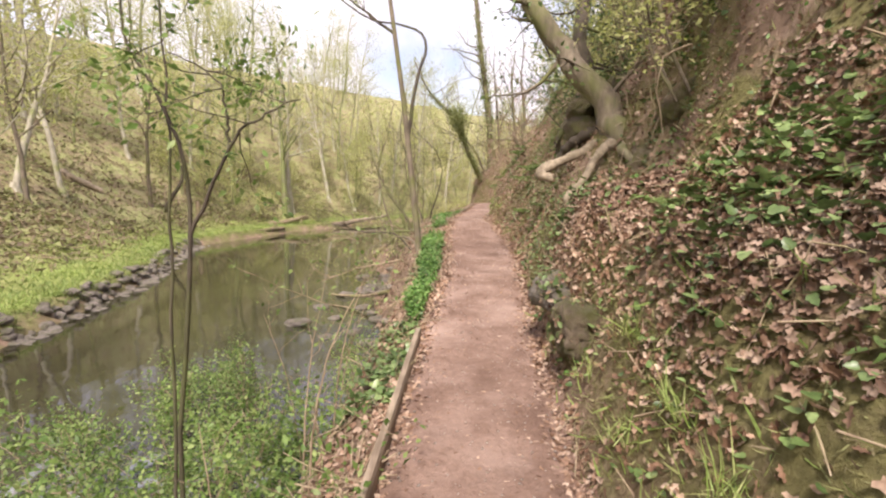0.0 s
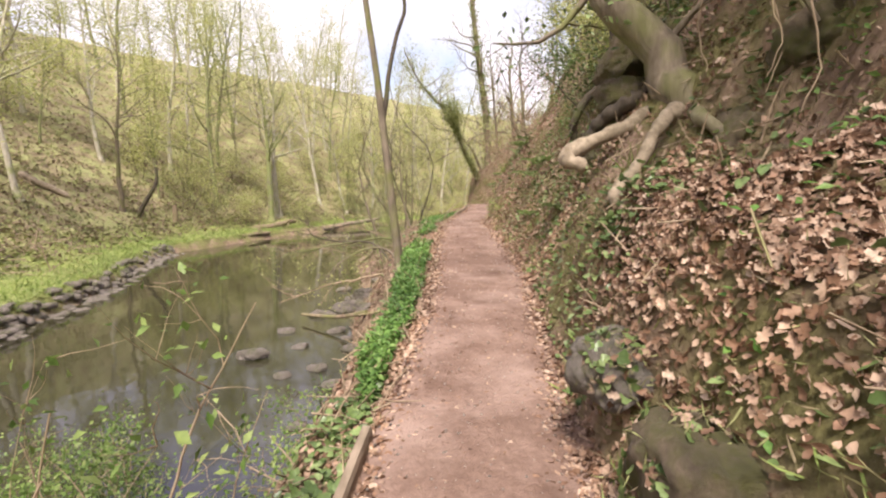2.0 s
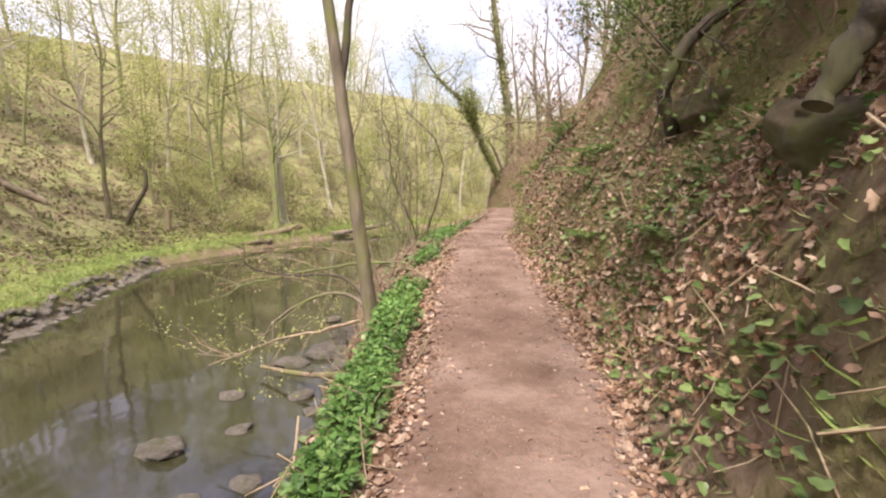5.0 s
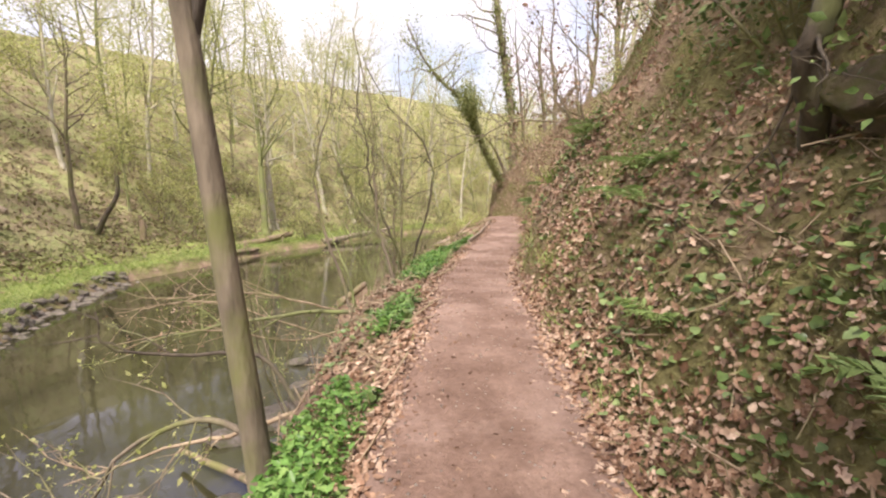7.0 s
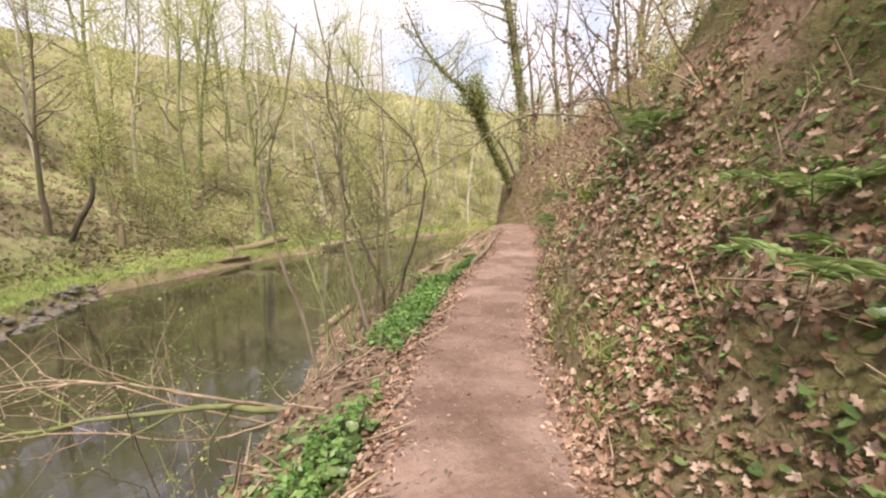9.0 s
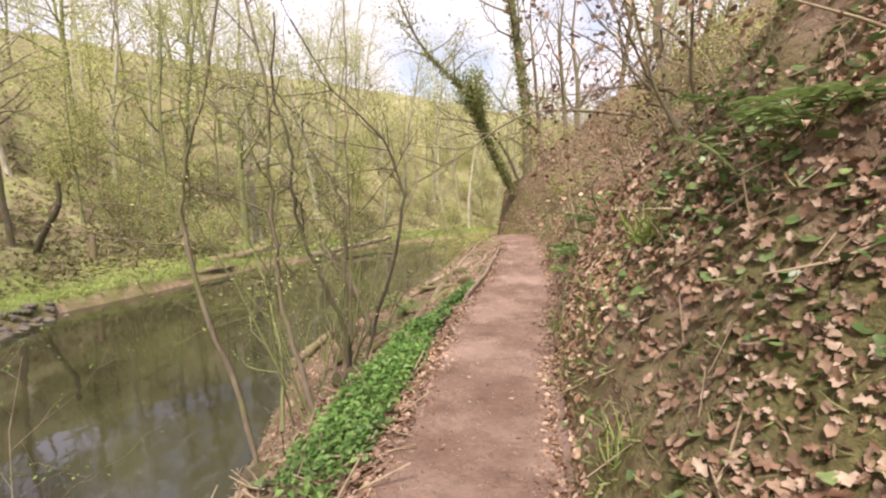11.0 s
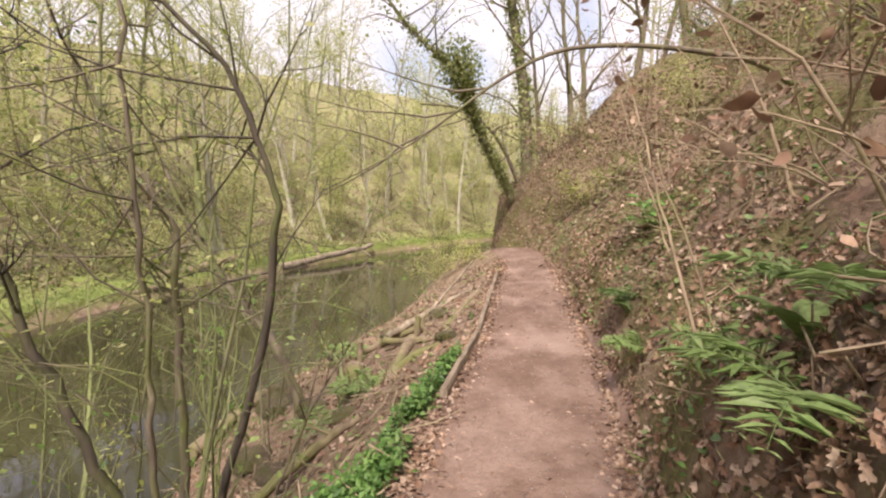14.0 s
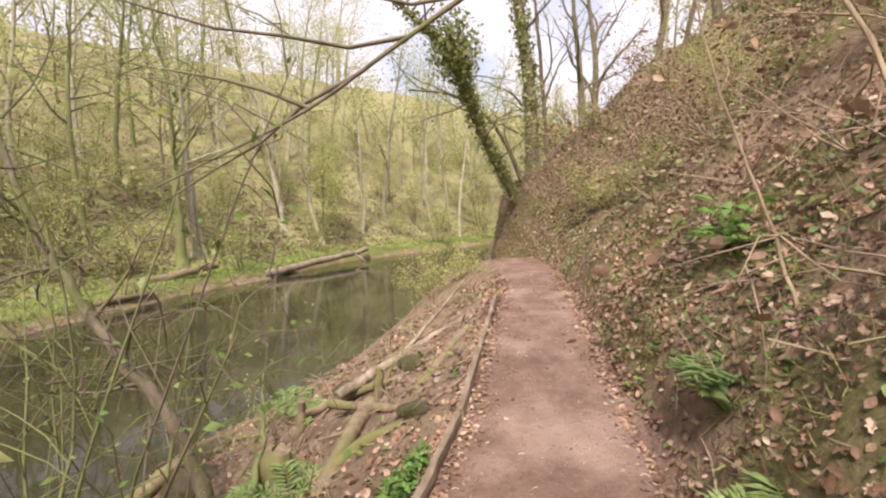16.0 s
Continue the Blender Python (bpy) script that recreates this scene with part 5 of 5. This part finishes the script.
# dead and drooping branches over the water
def spray(ctrl, r0, mat, label, seed, twigs=6, length=.8, leafy=None, per=1, category="branch", group="branches over the water"):
    r = np.random.default_rng(seed)
    base = np.array(ctrl[0], float)
    t = thing("branch", base, label, category, group)
    g, ends = Geo(), []
    pts = bend(np.array(ctrl, float) - base, 20, r0 * .3, r)
    tube(g, pts, np.linspace(r0, r0 * .25, 20), 6)
    main_limb = part("limb", g, mat, t)
    shoots = Geo()
    for k in range(twigs):
        twig_on(main_limb, pts[int(r.integers(5, 19))], unit(pts[-1] - pts[0]) + r.normal(0, .7, 3), length * r.uniform(.5, 1.2), r0 * .35, mat, r, ends, shoots, 4, 0)
    tagged(part("shoot_tangle", shoots, mat, main_limb), kind="stuff")
    if leafy:
        part("foliage", leaves_on(ends, per, .04, r, LEAF, .03), leafy, t)
    return t


spray([(-.4, 9.2, .35), (-.6, 9.3, .62), (-.95, 9.4, .62), (-1.4, 9.5, .38), (-1.8, 9.6, -.02), (-2.4, 9.7, -.05)], .022, M_BARK, "bent leafy branch drooping over the stream", 501, 9, .7, M_SPRING, 2)
spray([(-.55, 10.2, .2), (-1.0, 10.5, .6), (-1.7, 10.4, .66), (-2.0, 10.2, .8), (-2.05, 10.2, 1.05)], .02, M_BARK_DARK, "dark bare branch leaning over the stream", 502, 6, .6)
spray([(-.75, 11.0, .0), (-1.28, 10.6, -.05), (-1.8, 10.5, -.14), (-2.7, 10.5, -.46)], .026, M_TWIG, "pale dead branch hanging above the water", 503, 5, .6)
spray([(-.2, 12.3, .5), (-.5, 12.2, .56), (-1.4, 12.3, .5), (-2.6, 12.4, .3), (-3.3, 12.4, .15)], .035, M_BARK_GREEN, "mossy branch reaching across the water", 504, 10, .9, M_SPRING, 1)
spray([(-.6, 12.5, .4), (-1.29, 12.1, .7), (-1.9, 12, .82), (-2.7, 11.9, .76)], .016, M_TWIG, "pale thin dead branch over the water", 505, 10, .8)
spray([(-.8, 12.9, .2), (-1.5, 12.6, .1), (-2.4, 12.2, .35), (-3.2, 11.8, .3)], .014, M_TWIG, "pale thin dead branch over the water", 506, 10, .9, M_DRY, 1)
spray([(-1.1, 13.2, -.1), (-1.8, 12.8, .3), (-2.6, 12.6, .6), (-3.6, 12.4, .5)], .014, M_TWIG, "pale thin dead branch over the water", 507, 10, .9)
spray([(-.4, 18.6, .35), (-.75, 19.6, .3), (-1.2, 20.6, .15), (-1.7, 21.8, .1)], .03, M_BARK_GREEN, "broken mossy branch standing out of the bank", 508, 6, .6, M_SPRING, 1)
spray([(-1.6, 16.2, -.6), (-1.9, 17.0, .1), (-2.4, 17.8, .8), (-3.0, 18.6, 1.6)], .03, M_BARK_GREEN, "leaning mossy stem above the water", 509, 7, .9, M_SPRING, 1)

# young beech keeping its dry leaves
t = shrub("beech", (2.5, 14.6, level_at(2.5, 14.6)), "young beech holding orange dry leaves on the bank", 4, 1.9, .016, 520, M_BARK, .06, 1, M_DRY, .4, (6, 3), lean=(-.55, -.1), drift=.05, category="tree")

# dry stalks among the waterside shrubs
for k, (x, y, lx, h) in enumerate([(-.85, 3.0, .12, 1.5), (-.75, 3.4, .3, 1.4), (-1.0, 3.6, -.25, 1.6), (-.9, 4.2, .2, 1.3), (-1.1, 2.4, -.1, 1.5), (-1.05, 4.8, .3, 1.2), (-.7, 2.6, .25, 1.2)]):
    z = level_at(x, y)
    spray([(x, y, z - .1), (x + lx * .2, y, z + h * .35), (x + lx * .6, y + .05, z + h * .7), (x + lx * 1.3, y + .1, z + h)], .008, M_TWIG, "tall dry stalk standing among waterside shrubs", 700 + k, 4, .5, M_YOUNG, 1, "stalk", "dry stalks")

# mossy stump on the bank
t = thing("stump", (-.45, 19.1, level_at(-.45, 19.1)), "rotten mossy stump with ferns on the stream bank", "stump")
g = Geo()
tube(g, bend([(0, 0, -.35), (0, 0, 0), (.02, .02, .2), (.03, .05, .36)], 8, .02, np.random.default_rng(3)), [.24, .2, .17, .15, .14, .13, .12, .09], 10, True)
part("trunk", g, M_MOSSLOG, t)
g = Geo()
tube(g, [(.1, -.05, .1), (.25, -.15, .05), (.42, -.3, -.12)], [.06, .045, .03], 6)
part("root", g, M_MOSSLOG, t)

# broad-leaved plant beside the path
t = thing("leafy_plant", (2.75, 19.1, level_at(2.75, 19.1)), "broad-leaved bright green plant on the bank", "plant")
r = np.random.default_rng(44)
for k in range(26):
    g = Geo()
    a = r.uniform(0, 6.28)
    d = np.array([math.cos(a), math.sin(a), 0])
    tip = d * r.uniform(.05, .32) + (0, 0, r.uniform(.1, .35))
    tube(g, [np.zeros(3), tip * .6 + (0, 0, .05), tip], [.004, .003, .002], 3)
    scatter(g, LEAF, tip[None], np.array([[0, 0, 1.0]]), r.uniform(.1, .17), r, .35, d[None])
    part("leaf", g, M_GARLIC, t)

litter("pebbles", 3600, on_path, .02, PEBBLE, M_PEBBLE, "small pale pebbles pressed into the path", "pebbles", 89, .2, .018)

# more broken wood on the stream bank
log("log", [(-.05, 18.9, .38), (.3, 19.05, .58), (.68, 19.15, .7)], .05, .04, M_MOSSLOG, "short mossy broken branch on the bank", seed=21, stubs=2)
log("log", [(-.6, 20.3, .2), (-.1, 20.2, .45), (.5, 20.1, .68)], .045, .035, M_MOSSLOG, "mossy broken branch half buried in leaves", seed=22, stubs=2)
log("log", [(.55, 19.7, .66), (.75, 20.2, .78), (1.0, 20.9, .9)], .05, .05, M_MOSSLOG, "mossy log lying beside the edging board", seed=23, stubs=1)
log("log", [(-1.0, 17.4, -.2), (-.5, 17.6, .2), (-.05, 17.7, .5)], .05, .035, M_MOSSLOG, "dead branch lying down the bank", seed=24, stubs=2)

# tussocks of long grass on the lower bank
for k, (x, y, n, L) in enumerate([(1.72, 13.4, 70, .34), (1.62, 5.5, 50, .26), (1.4, 8.1, 40, .2), (1.3, 9.45, 40, .16), (1.38, 11.6, 40, .2), (2.0, 16.3, 50, .24), (.9, 2.2, 60, .16), (.95, 2.9, 50, .15), (.86, 1.7, 60, .18), (.88, 1.3, 60, .18), (1.0, 1.9, 60, .2), (1.05, 2.5, 60, .18), (.98, 1.5, 60, .2), (1.35, 12.5, 40, .22), (2.2, 19.8, 40, .2), (1.25, 10.6, 30, .16), (1.55, 14.9, 50, .25)]):
    r = np.random.default_rng(800 + k)
    t = thing("grass_tuft", (x, y, level_at(x, y)), "tuft of long soft green grass on the bank", "grass", "grass tufts")
    g = Geo()
    a = r.uniform(0, 6.28, n)
    d = np.stack([np.cos(a), np.sin(a), r.uniform(.6, 2.0, n)], -1)
    side = np.stack([np.cos(a) - 1.2, np.sin(a), np.full(n, .2)], -1) * -.5
    scatter(g, BLADE, r.normal(0, .05, (n, 3)) * (1, 1, 0), np.stack([np.cos(a), np.sin(a), np.full(n, .3)], -1) * -1, L * r.uniform(.5, 1.2, n), r, .2, d, np.full(n, .32))
    part("tuft", g, M_GRASS, t)

# roots and bare stems hanging down the rock face
for k, (x, y, z, drop) in enumerate([(1.95, 4.6, 2.75, .7), (2.05, 4.75, 2.9, .9), (2.1, 5.6, 2.9, .8), (1.85, 4.2, 2.6, .8), (2.3, 7.6, 3.0, .7)]):
    r = np.random.default_rng(830 + k)
    t = thing("hanging_root", (x, y, z), "thin pale root hanging down the rocky bank", "root", "hanging roots")
    g = Geo()
    tube(g, bend([(.25, .05, .12), (0, 0, 0), (-.02, .02, -drop * .4), (.02, -.02, -drop * .75), (-.03, .01, -drop)], 14, .008, r), np.linspace(.008, .003, 14), 5)
    part("root", g, M_TWIG, t)

# rough growth closing the view where the path dips out of sight
for k, (x, y, tall) in enumerate([(.9, 25.6, .7), (.2, 26.2, .9), (.5, 27.6, 1.0), (-.3, 27.8, 1.2)]):
    shrub("thicket", (x, y, level_at(x, y)), "low twiggy thicket of brown stems on the bank", 5, tall, .01, 850 + k, M_TWIG, .05, 2, M_SPRING, .5, (6, 3), "thickets")

# leaves and ivy lying on the rocks by the path
for k, (c, h) in enumerate([((1.04, 3.5, .48), (.22, .32, .26)), ((1.02, 4.12, .66), (.19, .26, .17)), ((1.85, 4.05, .85), (.5, .55, .25)), ((1.5, 2.6, .35), (.4, .4, .25))]):
    r = np.random.default_rng(870 + k)
    for name, count, shape, mat, size, label in [("fallen_leaves", 70, OAK, M_DRY, .055, "dry leaves caught on a mossy rock"), ("ivy", 80, IVY, M_IVY, .055, "ivy creeping over a mossy rock"), ("moss_tufts", 500, BLADE, M_HERB, .04, "moss tufts growing on a rock")]:
        d = unit(r.normal(0, 1, (count, 3)) + (-.25, -.1, .7))
        g = Geo()
        scatter(g, shape, np.array(c) + d * np.array(h) * .98, d, size * r.uniform(.6, 1.3, count), r, .4)
        tagged(part(name, g, mat), label, name.replace("_", " "), kind="stuff")

# twiggy scrub and green patches on the slope beyond the bend
def slope_patches(r, n):
    x = r.uniform(2.6, 9.0, n * 3)
    y = r.uniform(18.5, 29.5, n * 3)
    keep = ((np.sin(x * 1.7 + y * .9) + np.sin(y * 1.6 - x * .7)) > .45) & (x > np.interp(y, ST_Y, PATH_R) + .45)
    return x[keep][:n], y[keep][:n]


herbs("undergrowth", 5200, slope_patches, .1, M_HERB, "patches of low green plants on the dry slope", "undergrowth", 131, .16)
scrub_r = random.Random(77)
for k in range(24):
    x = scrub_r.uniform(3.3, 8.4)
    y = scrub_r.uniform(22.5, 28.4)
    leafy = k % 3 == 0
    shrub("scrub_bush", (x, y, level_at(x, y) - .05), "straggling scrub with young green leaves on the slope" if leafy else "thin twiggy scrub with withered leaves on the slope",
          5, scrub_r.uniform(.8, 1.7), .014, 300 + k, M_TWIG if k % 2 else M_BARK, .06, 2 if leafy else 1, M_SPRING if leafy else M_DRY, .6, (6, 4), "scrub on the slope", lean=(-.3, 0), drift=.1)

# snag with a pale broken top, and shorter broken sticks, on the stream bank
for k, (ctrl, r0, label) in enumerate([
    ([(-1.45, 21.8, level_at(-1.45, 21.8) - .1), (-1.5, 21.8, -.4), (-1.62, 21.8, -.2), (-1.72, 21.8, .03)], .045, "dark broken snag with a pale tip standing by the water"),
    ([(-.62, 20.1, level_at(-.62, 20.1) - .15), (-.6, 20.1, .2), (-.58, 20.1, .42)], .05, "mossy broken stake on the stream bank"),
    ([(.2, 19.9, level_at(.2, 19.9) - .15), (.2, 19.9, .6), (.21, 19.92, .8)], .05, "broken upright stub beside fallen branches"),
]):
    log("snag", ctrl, r0, r0 * .7, (M_BARK_DARK, M_MOSSLOG, M_MOSSLOG)[k], label, "snag", seed=40 + k)

# tall pale leaning stems on the slope beside the path
for k, (ctrl, r0) in enumerate([
    ([(2.1, 16.5, level_at(2.1, 16.5) - .1), (2.0, 16.7, 1.96), (1.95, 16.8, 2.25), (1.93, 17.0, 2.65), (1.87, 17.2, 3.09), (1.8, 17.4, 3.6)], .011),
    ([(2.25, 16.7, level_at(2.25, 16.7) - .1), (2.1, 16.75, 2.0), (2.0, 16.9, 2.4), (2.05, 17.1, 2.9), (2.2, 17.3, 3.5)], .007),
    ([(2.95, 15.3, level_at(2.95, 15.3) - .1), (2.7, 15.4, 2.64), (2.52, 15.5, 2.93), (2.32, 15.6, 3.22), (2.1, 15.8, 3.6)], .015),
    ([(3.0, 15.6, level_at(3.0, 15.6) - .1), (2.84, 15.7, 2.72), (2.65, 16.0, 3.04), (2.32, 16.3, 3.37), (1.78, 16.6, 3.56)], .01),
    ([(2.6, 18.1, level_at(2.6, 18.1) - .1), (2.5, 18.3, 2.2), (2.3, 18.5, 3.0), (2.25, 18.7, 3.7)], .012),
    ([(3.0, 17.2, level_at(3.0, 17.2) - .1), (2.85, 17.4, 2.9), (2.6, 17.6, 3.6), (2.5, 17.8, 4.3)], .014),
]):
    spray(ctrl, r0, M_TWIG, "tall pale dry stem leaning out from the slope", 900 + k, 5, .5, group="stems on the slope")

# fern fronds beside the path
for k, (x, y, n, L) in enumerate([(1.88, 10.6, 5, .5), (1.85, 15.35, 7, .45), (2.05, 15.5, 6, .42), (1.98, 15.9, 6, .4), (-.55, 18.4, 7, .42), (-.15, 18.7, 6, .4)]):
    fern((x, y, level_at(x, y)), n, L, 260 + k, "pale green fern spreading wide fronds beside the path", None, 1.0)

# mossy clods and lumps of root on the lower bank
for k, (x, y, a) in enumerate([(-.9, 18.0, .22), (-1.5, 18.9, .26), (-.35, 18.3, .16), (-1.0, 19.4, .24), (-.2, 20.4, .2), (-1.8, 20.3, .3), (.45, 20.2, .16), (-.7, 16.8, .2), (-1.1, 17.3, .22), (-.5, 15.6, .16), (-1.2, 15.0, .22), (.6, 19.2, .14), (-2.2, 21.4, .26), (-.75, 13.9, .16)]):
    stone("clod", (x, y, level_at(x, y) + .02), (a, a * .85, a * .5), 940 + k, M_ROCK, "mossy lump of earth and roots on the stream bank", "clod", "mossy clods")


def on_nose(r, n):
    y = r.uniform(24.5, 31, n)
    return np.interp(y, ST_Y, PATH_R) + r.uniform(0, 3.0, n), y


litter("fallen_leaves", 5000, on_nose, .08, DRY, M_DRY, "dry leaves over the bank at the bend", "fallen leaves", 141, .6, .03)
litter("fallen_twigs", 700, on_nose, .5, STICK, M_TWIG, "dead twigs caught on the bank at the bend", "twigs", 142, .6, .05)
herbs("moss_tufts", 6000, on_nose, .12, M_HERB, "rough grass and moss on the bank at the bend", "moss", 143, .0, BLADE)

# beech branch with withered orange leaves reaching over the path
spray([(2.95, 15.0, level_at(2.95, 15.0) - .05), (2.6, 15.0, 3.0), (2.2, 14.9, 3.12), (1.7, 14.85, 3.06), (1.25, 14.8, 3.0)], .012, M_BARK, "beech branch holding withered orange leaves above the path", 960, 9, .45, M_DRY, 3, "branch", "stems on the slope")
